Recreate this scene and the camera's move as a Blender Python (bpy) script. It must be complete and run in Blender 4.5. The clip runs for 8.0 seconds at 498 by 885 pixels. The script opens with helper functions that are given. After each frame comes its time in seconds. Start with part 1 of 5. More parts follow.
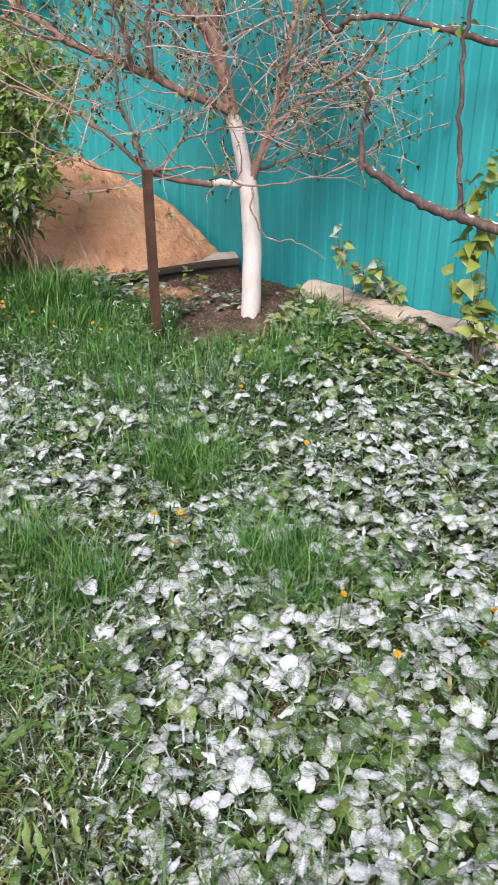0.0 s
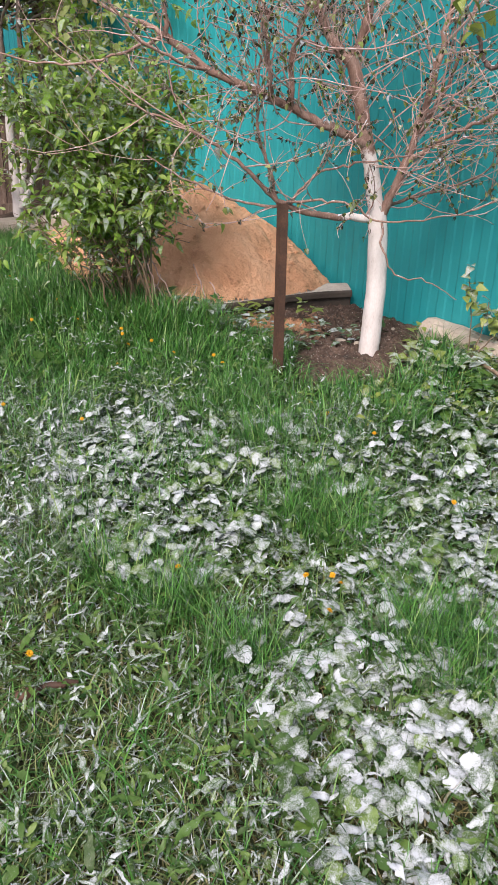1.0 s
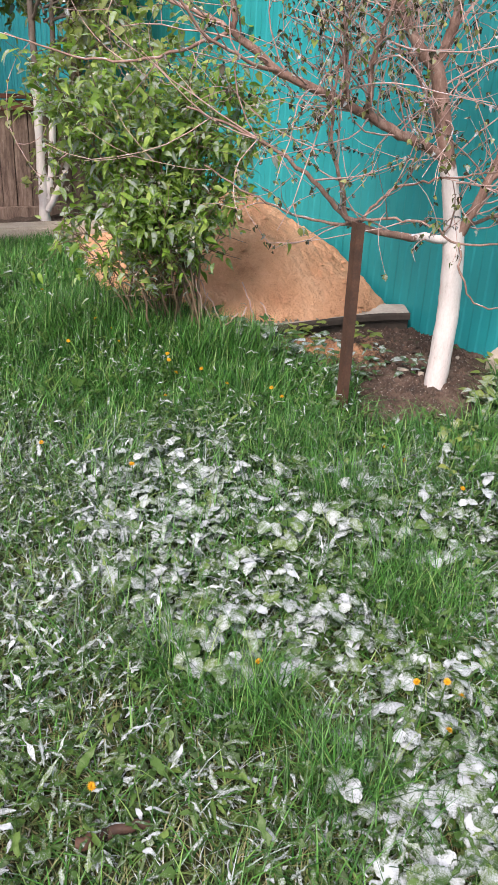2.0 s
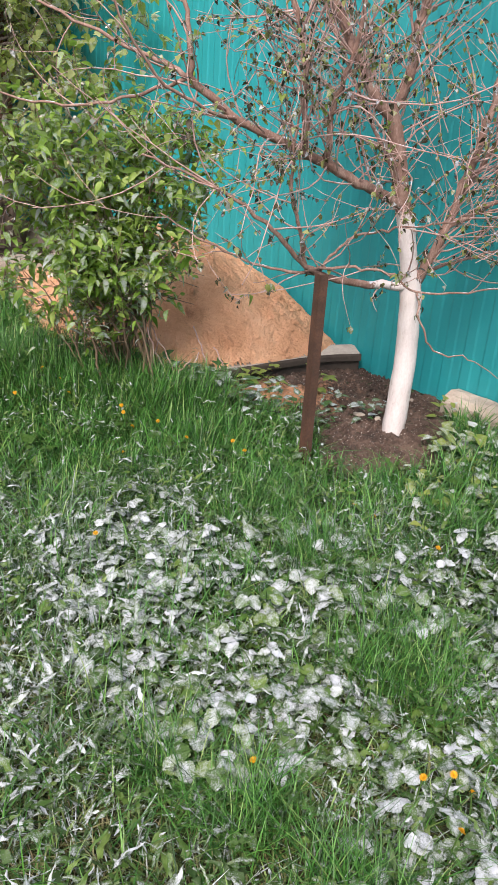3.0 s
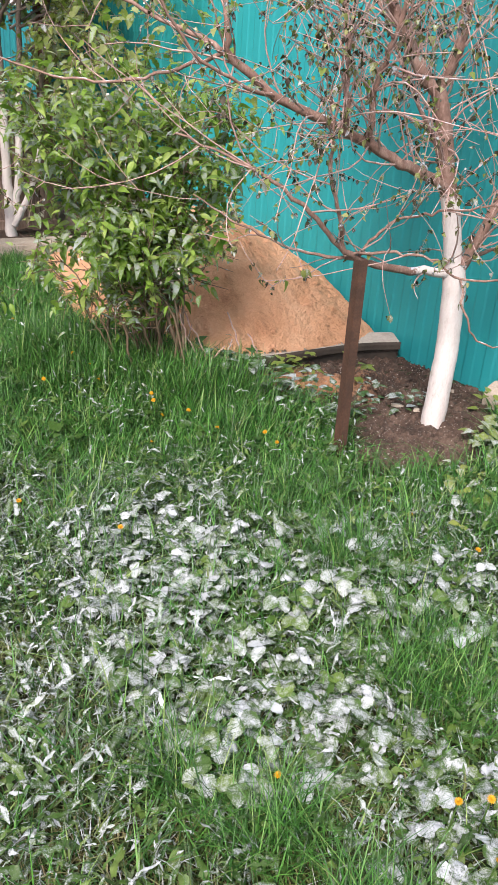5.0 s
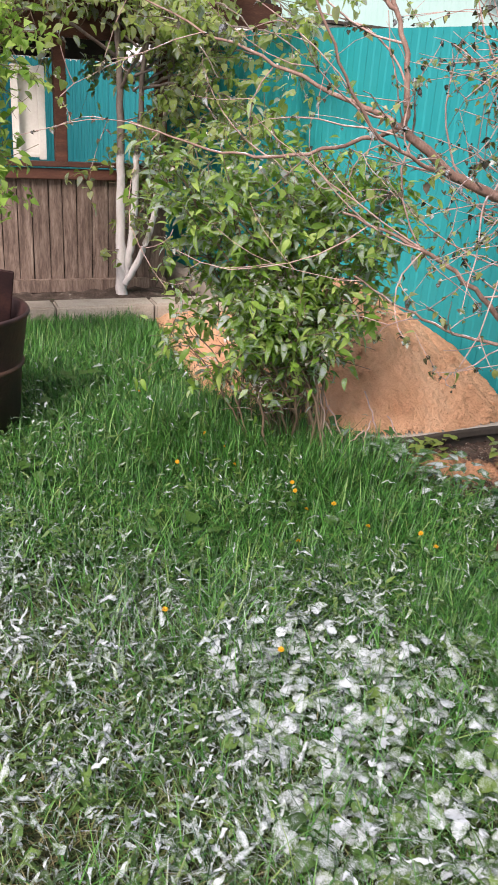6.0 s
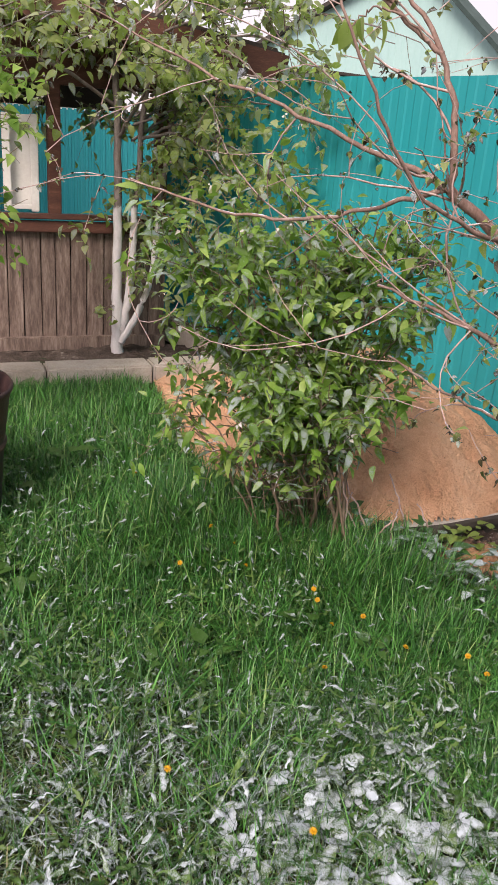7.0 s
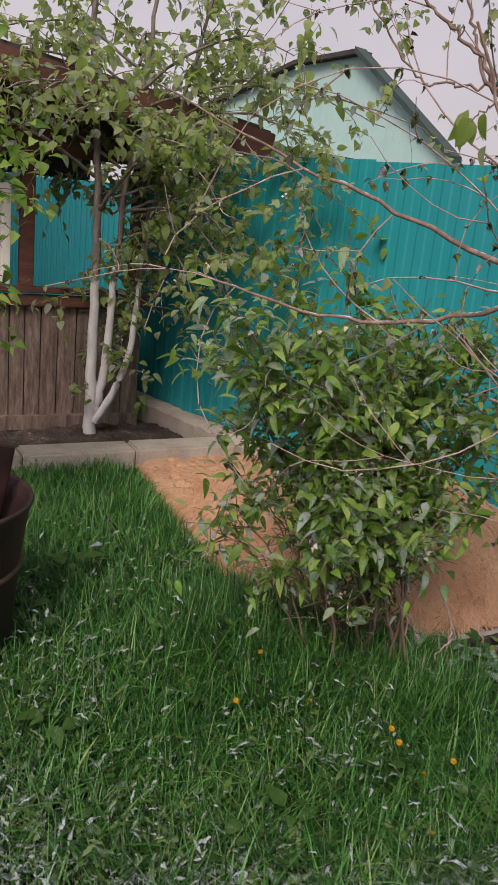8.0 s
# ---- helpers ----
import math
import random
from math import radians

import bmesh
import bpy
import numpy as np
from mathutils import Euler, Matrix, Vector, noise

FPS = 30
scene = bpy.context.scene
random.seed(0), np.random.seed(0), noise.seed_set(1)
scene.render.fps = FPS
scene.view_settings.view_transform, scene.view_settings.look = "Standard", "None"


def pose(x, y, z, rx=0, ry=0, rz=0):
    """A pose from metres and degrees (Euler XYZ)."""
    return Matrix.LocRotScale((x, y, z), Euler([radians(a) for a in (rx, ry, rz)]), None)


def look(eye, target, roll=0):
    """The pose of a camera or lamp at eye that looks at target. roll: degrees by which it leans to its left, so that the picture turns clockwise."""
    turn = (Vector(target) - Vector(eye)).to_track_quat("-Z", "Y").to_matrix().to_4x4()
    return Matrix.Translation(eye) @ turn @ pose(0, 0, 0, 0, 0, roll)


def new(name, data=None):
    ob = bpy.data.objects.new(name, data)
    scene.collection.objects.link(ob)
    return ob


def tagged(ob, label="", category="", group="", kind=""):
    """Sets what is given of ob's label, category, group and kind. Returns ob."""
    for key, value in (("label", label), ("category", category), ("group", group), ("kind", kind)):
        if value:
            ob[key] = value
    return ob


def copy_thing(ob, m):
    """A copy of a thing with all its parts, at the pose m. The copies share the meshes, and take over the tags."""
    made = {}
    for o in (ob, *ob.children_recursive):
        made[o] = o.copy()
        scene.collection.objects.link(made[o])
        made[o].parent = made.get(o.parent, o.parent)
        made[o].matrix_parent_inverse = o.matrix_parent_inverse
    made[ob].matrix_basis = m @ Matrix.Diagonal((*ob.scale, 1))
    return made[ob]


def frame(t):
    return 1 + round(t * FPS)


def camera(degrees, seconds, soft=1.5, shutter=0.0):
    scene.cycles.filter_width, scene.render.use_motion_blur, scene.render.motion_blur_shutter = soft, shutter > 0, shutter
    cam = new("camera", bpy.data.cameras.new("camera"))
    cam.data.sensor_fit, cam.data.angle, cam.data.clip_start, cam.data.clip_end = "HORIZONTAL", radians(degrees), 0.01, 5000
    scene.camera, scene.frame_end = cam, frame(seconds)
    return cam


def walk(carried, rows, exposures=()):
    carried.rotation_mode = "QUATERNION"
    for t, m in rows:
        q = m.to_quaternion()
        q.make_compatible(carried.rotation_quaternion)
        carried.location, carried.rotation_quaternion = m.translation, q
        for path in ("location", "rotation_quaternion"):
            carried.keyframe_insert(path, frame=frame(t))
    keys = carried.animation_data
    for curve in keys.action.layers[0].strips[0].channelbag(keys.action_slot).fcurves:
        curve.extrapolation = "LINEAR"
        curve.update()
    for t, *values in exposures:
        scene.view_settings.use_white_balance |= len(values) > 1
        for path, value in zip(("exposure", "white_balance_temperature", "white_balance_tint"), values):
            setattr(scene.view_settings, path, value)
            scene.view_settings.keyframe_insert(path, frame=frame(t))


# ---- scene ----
cam = camera(34.2, 8.0, 0.6, 0.12)
PATH = [
    (0, (0.26, 0.146, 1.403), (0.088, 1.915, 0.486), 0.3),
    (0.5, (0.068, 0.16, 1.423), (-0.204, 1.939, 0.55), 1.3),
    (1, (-0.056, 0.268, 1.454), (-0.363, 2.033, 0.565), 1.6),
    (1.5, (-0.154, 0.502, 1.458), (-0.494, 2.258, 0.563), 1.9),
    (1.7, (-0.233, 0.556, 1.436), (-0.584, 2.31, 0.541), 2.4),
    (2.8, (-0.55, 0.768, 1.495), (-0.712, 2.571, 0.644), 4.3),
    (3, (-0.536, 0.772, 1.516), (-0.679, 2.582, 0.676), 4.2),
    (3.5, (-0.529, 0.809, 1.518), (-0.629, 2.626, 0.689), 4.2),
    (4, (-0.529, 0.826, 1.509), (-0.627, 2.639, 0.67), 4.2),
    (4.2, (-0.526, 0.826, 1.503), (-0.638, 2.635, 0.657), 4.2),
    (5.3, (-0.547, 0.944, 1.49), (-0.821, 2.715, 0.603), 4.0),
    (5.5, (-0.633, 0.995, 1.482), (-0.94, 2.772, 0.617), 4.1),
    (6, (-0.906, 1.126, 1.551), (-1.303, 2.916, 0.752), 3.9),
    (6.5, (-1.028, 1.299, 1.541), (-1.48, 3.098, 0.793), 3.3),
    (7, (-1.084, 1.55, 1.562), (-1.482, 3.379, 0.858), 4.1),
    (7.5, (-1.297, 1.653, 1.565), (-1.607, 3.527, 0.939), 5.9),
    (8, (-1.621, 1.783, 1.599), (-1.828, 3.694, 1.048), 5.9),
]
EXPOSURES = ((0, 0.75, 6750, 20), (0.5, 0.63, 6750, 20), (1, 0.67, 6750, 20), (1.5, 0.80, 6750, 20), (3, 0.75, 6750, 20), (3.5, 0.55, 6750, 20), (4, 0.55, 6750, 20), (5.5, 1.02, 6750, 20), (6, 0.78, 6750, 20), (6.5, 0.72, 6750, 20), (7, 0.48, 6750, 20), (7.5, 0.59, 6750, 20), (8, -0.20, 6750, 20))
walk(cam, [(t, look(eye, target, roll)) for t, eye, target, roll in PATH], EXPOSURES)

# ---------------------------------------------------------------- light
world = bpy.data.worlds.new("overcast_sky")
scene.world = world
world.use_nodes = True
wn, wl = world.node_tree.nodes, world.node_tree.links
bg = wn["Background"]
sky = wn.new("ShaderNodeTexSky")
sky.sky_type = "NISHITA"
sky.sun_disc = False
sky.sun_elevation = radians(46)
sky.sun_rotation = radians(189)
sky.dust_density = 4.0
cloud = wn.new("ShaderNodeMix")
cloud.data_type = "RGBA"
cloud.inputs["Factor"].default_value = 0.82
veil = wn.new("ShaderNodeTexNoise")
veil.inputs["Scale"].default_value = 3.5
veil.inputs["Detail"].default_value = 5.0
grey = wn.new("ShaderNodeMix")
grey.data_type = "RGBA"
grey.inputs["A"].default_value = (5.6, 5.5, 5.9, 1)
grey.inputs["B"].default_value = (8.6, 8.4, 8.6, 1)
wl.new(wn.new("ShaderNodeTexCoord").outputs["Generated"], veil.inputs["Vector"])
wl.new(veil.outputs[0], grey.inputs["Factor"])
wl.new(grey.outputs["Result"], cloud.inputs["B"])
wl.new(sky.outputs[0], cloud.inputs["A"])
wl.new(cloud.outputs["Result"], bg.inputs["Color"])
bg.inputs["Strength"].default_value = 0.108
sun = new("sun", bpy.data.lights.new("sun", "SUN"))
sun.data.energy, sun.data.angle, sun.data.color = 3.3, radians(24), (1.0, 0.915, 0.80)
sun.matrix_world = look((-0.5, -3.4, 3.6), (0, 0, 0))


# ---------------------------------------------------------------- materials
def material(name, rough=0.7, metal=0.0):
    m = bpy.data.materials.new(name)
    m.use_nodes = True
    b = m.node_tree.nodes["Principled BSDF"]
    b.inputs["Roughness"].default_value = rough
    b.inputs["Metallic"].default_value = metal
    return m, m.node_tree.nodes, m.node_tree.links, b


def coords(n, l, scale=(1, 1, 1)):
    """World position, scaled."""
    g = n.new("ShaderNodeNewGeometry")
    v = n.new("ShaderNodeVectorMath")
    v.operation = "MULTIPLY"
    v.inputs[1].default_value = scale
    l.new(g.outputs["Position"], v.inputs[0])
    return v.outputs[0]


def noise_of(n, l, vec, scale, detail=4.0, rough=0.55):
    t = n.new("ShaderNodeTexNoise")
    t.inputs["Scale"].default_value = scale
    t.inputs["Detail"].default_value = detail
    t.inputs["Roughness"].default_value = rough
    l.new(vec, t.inputs["Vector"])
    return t.outputs["Fac"]


def ramp(n, l, fac, stops):
    r = n.new("ShaderNodeValToRGB")
    while len(r.color_ramp.elements) < len(stops):
        r.color_ramp.elements.new(0.5)
    for e, (p, c) in zip(r.color_ramp.elements, stops):
        e.position = p
        e.color = (*c, 1) if len(c) == 3 else c
    l.new(fac, r.inputs[0])
    return r.outputs[0]


def mix(n, l, fac, a, b):
    x = n.new("ShaderNodeMix")
    x.data_type = "RGBA"
    for socket, v in (("Factor", fac), ("A", a), ("B", b)):
        if isinstance(v, (int, float)):
            x.inputs[socket].default_value = v
        elif isinstance(v, tuple):
            x.inputs[socket].default_value = (*v, 1)
        else:
            l.new(v, x.inputs[socket])
    return x.outputs["Result"]


def maths(n, l, op, a, b=0.0, clamp=False):
    x = n.new("ShaderNodeMath")
    x.operation = op
    x.use_clamp = clamp
    for i, v in enumerate((a, b)):
        if isinstance(v, (int, float)):
            x.inputs[i].default_value = v
        else:
            l.new(v, x.inputs[i])
    return x.outputs[0]


def bumped(n, l, b, height, strength=0.4, dist=0.01):
    x = n.new("ShaderNodeBump")
    x.inputs["Strength"].default_value = strength
    x.inputs["Distance"].default_value = dist
    l.new(height, x.inputs["Height"])
    l.new(x.outputs[0], b.inputs["Normal"])


def attribute(n, name):
    a = n.new("ShaderNodeAttribute")
    a.attribute_name = name
    return a.outputs["Fac"]


SNOW_WHITE = (0.53, 0.595, 0.69)


def leaf_material(name, stops, rough=0.45, snow=True, per_object=False, trans=0.25):
    """Foliage: colour by island or object, mottled, with snow lying on it where the attribute 'snow' allows."""
    m, n, l, b = material(name, rough)
    g = n.new("ShaderNodeNewGeometry")
    rnd = g.outputs["Random Per Island"]
    if per_object:
        o = n.new("ShaderNodeObjectInfo")
        rnd = maths(n, l, "FRACT", maths(n, l, "ADD", rnd, o.outputs["Random"]))
    vec = coords(n, l)
    col = ramp(n, l, rnd, stops)
    drift = noise_of(n, l, vec, 3.2, 3, 0.6)
    tone = maths(n, l, "MULTIPLY", maths(n, l, "SUBTRACT", drift, 0.36), 2.2, True)
    col = mix(n, l, maths(n, l, "MULTIPLY", tone, 0.34), col, tuple(0.5 * v for v in stops[1][1]))
    fine = noise_of(n, l, vec, 90, 3)
    col = mix(n, l, maths(n, l, "MULTIPLY", fine, 0.32), col, tuple(0.35 * v for v in stops[0][1]))
    if snow:
        s = attribute(n, "snow")
        big = noise_of(n, l, vec, 42, 3, 0.6)
        small = noise_of(n, l, vec, 330, 3, 0.75)
        patch = maths(n, l, "ADD", maths(n, l, "MULTIPLY", big, 0.7), maths(n, l, "SUBTRACT", maths(n, l, "MULTIPLY", small, 0.85), 0.225))
        own = maths(n, l, "MULTIPLY", maths(n, l, "SUBTRACT", maths(n, l, "FRACT", maths(n, l, "MULTIPLY", rnd, 7.31)), 0.5), 0.22)
        edge = maths(n, l, "SUBTRACT", maths(n, l, "ADD", maths(n, l, "ADD", patch, own), s), 1.0)
        mask = maths(n, l, "MULTIPLY", maths(n, l, "MULTIPLY", maths(n, l, "ADD", edge, 0.07), 3.4, True), 0.86)
        col = mix(n, l, mask, col, SNOW_WHITE)
        r = n.new("ShaderNodeMapRange")
        r.inputs["To Min"].default_value = rough
        r.inputs["To Max"].default_value = 0.8
        l.new(mask, r.inputs["Value"])
        l.new(r.outputs[0], b.inputs["Roughness"])
        bumped(n, l, b, maths(n, l, "ADD", mask, maths(n, l, "MULTIPLY", small, 0.5)), 0.5, 0.004)
    l.new(col, b.inputs["Base Color"])
    out = n["Material Output"]
    t = n.new("ShaderNodeBsdfTranslucent")
    l.new(col, t.inputs["Color"])
    sh = n.new("ShaderNodeMixShader")
    sh.inputs[0].default_value = trans
    l.new(b.outputs[0], sh.inputs[1])
    l.new(t.outputs[0], sh.inputs[2])
    l.new(sh.outputs[0], out.inputs[0])
    return m


GREEN = [(0.0, (0.022, 0.062, 0.011)), (0.35, (0.042, 0.110, 0.017)), (0.7, (0.066, 0.150, 0.026)), (1.0, (0.13, 0.225, 0.045))]
GRASS = [(0.0, (0.010, 0.050, 0.011)), (0.4, (0.030, 0.150, 0.024)), (0.85, (0.105, 0.345, 0.060)), (1.0, (0.30, 0.43, 0.15))]
DULL = [(0.0, (0.030, 0.072, 0.015)), (0.4, (0.062, 0.125, 0.026)), (0.75, (0.125, 0.185, 0.045)), (1.0, (0.34, 0.32, 0.18))]
LIME = [(0.0, (0.13, 0.21, 0.036)), (0.5, (0.25, 0.33, 0.07)), (1.0, (0.40, 0.46, 0.15))]
BUSHY = [(0.0, (0.12, 0.26, 0.034)), (0.5, (0.26, 0.48, 0.07)), (1.0, (0.50, 0.68, 0.19))]
PALE = [(0.0, (0.24, 0.38, 0.07)), (0.5, (0.42, 0.57, 0.14)), (1.0, (0.64, 0.71, 0.36))]
WILT = [(0.0, (0.022, 0.018, 0.010)), (0.40, (0.06, 0.055, 0.020)), (0.65, (0.18, 0.24, 0.05)), (1.0, (0.36, 0.40, 0.15))]
STRAW = [(0.0, (0.068, 0.0723, 0.0213)), (0.5, (0.1615, 0.1487, 0.051)), (1.0, (0.3885, 0.333, 0.1943))]

mat_strawberry = leaf_material("strawberry_leaf", GREEN, per_object=True, trans=0.10)
mat_groundleaf = leaf_material("ground_leaf", GREEN, trans=0.08)
mat_grass = leaf_material("grass_blade", GRASS, 0.4, trans=0.12)
mat_dull = leaf_material("short_grass", DULL, 0.5, trans=0.06)
mat_straw = leaf_material("straw_blade", STRAW, 0.6)
mat_bush = leaf_material("bush_leaf", BUSHY, 0.36, trans=0.5)
mat_lime = leaf_material("young_leaf", LIME, 0.4)
mat_pale = leaf_material("pale_leaf", PALE, 0.5, trans=0.66)
mat_wilt = leaf_material("wilted_leaf", WILT, 0.55)


def plain_material(name, stops, scale, rough=0.8, bump=0.4, dist=0.01, fine=60.0, stretch=(1, 1, 1), metal=0.0):
    m, n, l, b = material(name, rough, metal)
    vec = coords(n, l, stretch)
    big = noise_of(n, l, vec, scale, 5, 0.6)
    small = noise_of(n, l, vec, fine, 3, 0.6)
    f = maths(n, l, "ADD", maths(n, l, "MULTIPLY", big, 0.65), maths(n, l, "MULTIPLY", small, 0.35))
    col = ramp(n, l, f, stops)
    o = n.new("ShaderNodeObjectInfo")
    tone = maths(n, l, "MULTIPLY", o.outputs["Random"], 0.35)
    l.new(mix(n, l, tone, col, stops[0][1]), b.inputs["Base Color"])
    bumped(n, l, b, maths(n, l, "ADD", big, small), bump, dist)
    return m


mat_soil = plain_material("dark_soil", [(0.3, (0.022, 0.015, 0.012)), (0.5, (0.065, 0.046, 0.038)), (0.62, (0.13, 0.10, 0.085)), (0.70, (0.32, 0.29, 0.27))], 7, 0.95, 0.9, 0.03, 45)
mat_ground = plain_material("grassy_earth", [(0.3, (0.012, 0.016, 0.007)), (0.5, (0.03, 0.042, 0.013)), (0.7, (0.07, 0.075, 0.026))], 9, 0.95, 0.9, 0.03, 60)
mat_concrete = plain_material("weathered_concrete", [(0.3, (0.27, 0.235, 0.20)), (0.5, (0.44, 0.39, 0.345)), (0.7, (0.56, 0.525, 0.48))], 5, 0.9, 0.5, 0.008, 80)
mat_iron = plain_material("rusty_iron", [(0.3, (0.03, 0.017, 0.012)), (0.5, (0.07, 0.035, 0.024)), (0.7, (0.14, 0.065, 0.04))], 12, 0.75, 0.5, 0.003, 120)
mat_barrel = plain_material("burnt_steel", [(0.3, (0.018, 0.010, 0.012)), (0.5, (0.04, 0.019, 0.02)), (0.7, (0.09, 0.04, 0.032))], 6, 0.6, 0.4, 0.004, 90, metal=0.2)
mat_wood = plain_material("weathered_plank", [(0.30, (0.05, 0.034, 0.028)), (0.46, (0.15, 0.105, 0.088)), (0.58, (0.26, 0.195, 0.165)), (0.72, (0.42, 0.34, 0.29))], 5, 0.85, 0.5, 0.006, 30, (6, 6, 0.8))
mat_redwood = plain_material("red_brown_timber", [(0.3, (0.06, 0.024, 0.017)), (0.55, (0.12, 0.046, 0.03)), (0.75, (0.20, 0.09, 0.06))], 5, 0.7, 0.3, 0.003, 40, (1, 1, 5))
# Dark roof timber; also colours the painted shadow under the sand board.
mat_darkwood_shade = plain_material("dark_roof_board_and_shade", [(0.3, (0.03, 0.025, 0.022)), (0.6, (0.07, 0.058, 0.05)), (0.8, (0.13, 0.11, 0.1))], 4, 0.85, 0.4, 0.006, 40)
mat_board = plain_material("grey_board", [(0.3, (0.27, 0.235, 0.21)), (0.5, (0.46, 0.42, 0.39)), (0.7, (0.60, 0.56, 0.54))], 6, 0.85, 0.4, 0.004, 70)
mat_mint = plain_material("mint_siding", [(0.3, (0.36, 0.56, 0.55)), (0.6, (0.42, 0.62, 0.61)), (0.8, (0.50, 0.67, 0.66))], 1.5, 0.6, 0.1, 0.004, 20)
mat_verge = plain_material("dark_green_verge", [(0.3, (0.02, 0.04, 0.038)), (0.6, (0.04, 0.07, 0.066)), (0.8, (0.08, 0.12, 0.11))], 4, 0.7, 0.2, 0.004, 30)
mat_white = plain_material("white_paint", [(0.3, (0.62, 0.60, 0.58)), (0.6, (0.78, 0.77, 0.75)), (0.8, (0.84, 0.83, 0.82))], 6, 0.6, 0.2, 0.003, 60)


def sheet_material(name, base, light):
    """Coil-painted steel with faint dust and rain streaks."""
    m, n, l, b = material(name, 0.5)
    b.inputs["Specular IOR Level"].default_value = 0.3
    vec = coords(n, l, (1, 1, 0.12))
    streak = noise_of(n, l, vec, 9, 4)
    dust = noise_of(n, l, coords(n, l), 3, 4)
    col = mix(n, l, maths(n, l, "MULTIPLY", streak, 0.6), base, light)
    col = mix(n, l, maths(n, l, "MULTIPLY", dust, 0.10), col, (0.25, 0.33, 0.34))
    l.new(col, b.inputs["Base Color"])
    bumped(n, l, b, noise_of(n, l, coords(n, l), 14, 2), 0.08, 0.01)
    return m


mat_teal = sheet_material("teal_sheet", (0.0, 0.26, 0.30), (0.0, 0.34, 0.385))
mat_cyan = sheet_material("turquoise_sheet", (0.004, 0.28, 0.33), (0.02, 0.36, 0.41))


def sand_material():
    m, n, l, b = material("yellow_sand", 0.95)
    vec = coords(n, l)
    big = noise_of(n, l, vec, 4, 5)
    small = noise_of(n, l, vec, 160, 3, 0.7)
    lump = noise_of(n, l, vec, 24, 5, 0.65)
    f = maths(n, l, "ADD", maths(n, l, "MULTIPLY", big, 0.6), maths(n, l, "MULTIPLY", small, 0.4))
    col = ramp(n, l, f, [(0.3, (0.44, 0.21, 0.115)), (0.42, (0.66, 0.35, 0.205)), (0.52, (0.76, 0.43, 0.265)), (0.64, (0.80, 0.50, 0.33))])
    speck = noise_of(n, l, vec, 55, 3, 0.6)
    col = mix(n, l, maths(n, l, "MULTIPLY", maths(n, l, "SUBTRACT", speck, 0.66), 9.0, True), col, (0.28, 0.14, 0.08))
    l.new(col, b.inputs["Base Color"])
    bumped(n, l, b, maths(n, l, "ADD", maths(n, l, "MULTIPLY", small, 0.3), lump), 1.0, 0.045)
    return m


mat_sand = sand_material()


def soil_material():
    """Dark earth with sand trodden into it where the attribute 'sandy' is high, and pale crumbs."""
    m, n, l, b = material("dark_soil_with_sand", 0.95)
    vec = coords(n, l)
    big = noise_of(n, l, vec, 7, 5, 0.6)
    small = noise_of(n, l, vec, 55, 4, 0.65)
    crumb = noise_of(n, l, vec, 120, 2, 0.5)
    f = maths(n, l, "ADD", maths(n, l, "MULTIPLY", big, 0.6), maths(n, l, "MULTIPLY", small, 0.4))
    col = ramp(n, l, f, [(0.32, (0.024, 0.016, 0.013)), (0.48, (0.072, 0.047, 0.038)), (0.62, (0.15, 0.105, 0.085))])
    sandy = maths(n, l, "ADD", attribute(n, "sandy"), maths(n, l, "MULTIPLY", maths(n, l, "SUBTRACT", f, 0.5), 2.6))
    col = mix(n, l, maths(n, l, "MULTIPLY", maths(n, l, "SUBTRACT", sandy, 0.45), 2.2, True), col, (0.48, 0.255, 0.15))
    col = mix(n, l, maths(n, l, "MULTIPLY", maths(n, l, "SUBTRACT", crumb, 0.64), 14.0, True), col, (0.45, 0.42, 0.40))
    l.new(col, b.inputs["Base Color"])
    bumped(n, l, b, maths(n, l, "ADD", big, small), 1.0, 0.03)
    return m


mat_bed = soil_material()


def bark_material(name, stops, limewash=False):
    """Bark; limewash covers it where the attribute 'paint' is set, with a ragged edge."""
    m, n, l, b = material(name, 0.75)
    vec = coords(n, l, (1, 1, 0.4))
    big = noise_of(n, l, vec, 26, 5, 0.6)
    small = noise_of(n, l, vec, 160, 3, 0.6)
    f = maths(n, l, "ADD", maths(n, l, "MULTIPLY", big, 0.6), maths(n, l, "MULTIPLY", small, 0.4))
    col = ramp(n, l, f, stops)
    if limewash:
        p = attribute(n, "paint")
        e = maths(n, l, "ADD", p, maths(n, l, "MULTIPLY", f, 1.3))
        mask = maths(n, l, "MULTIPLY", maths(n, l, "SUBTRACT", e, 1.12), 6.0, True)
        lime = ramp(n, l, f, [(0.30, (0.34, 0.31, 0.31)), (0.40, (0.55, 0.53, 0.54)), (0.65, (0.66, 0.65, 0.67))])
        col = mix(n, l, mask, col, lime)
    g = n.new("ShaderNodeNewGeometry")
    up = n.new("ShaderNodeSeparateXYZ")
    l.new(g.outputs["Normal"], up.inputs[0])
    lie = maths(n, l, "ADD", up.outputs["Z"], maths(n, l, "MULTIPLY", maths(n, l, "SUBTRACT", noise_of(n, l, coords(n, l), 30, 3), 0.5), 2.4))
    powder = maths(n, l, "MULTIPLY", maths(n, l, "SUBTRACT", lie, 1.02), 6.0, True)
    col = mix(n, l, powder, col, SNOW_WHITE)
    l.new(col, b.inputs["Base Color"])
    bumped(n, l, b, maths(n, l, "ADD", big, maths(n, l, "MULTIPLY", small, 0.5)), 0.6, 0.006)
    return m


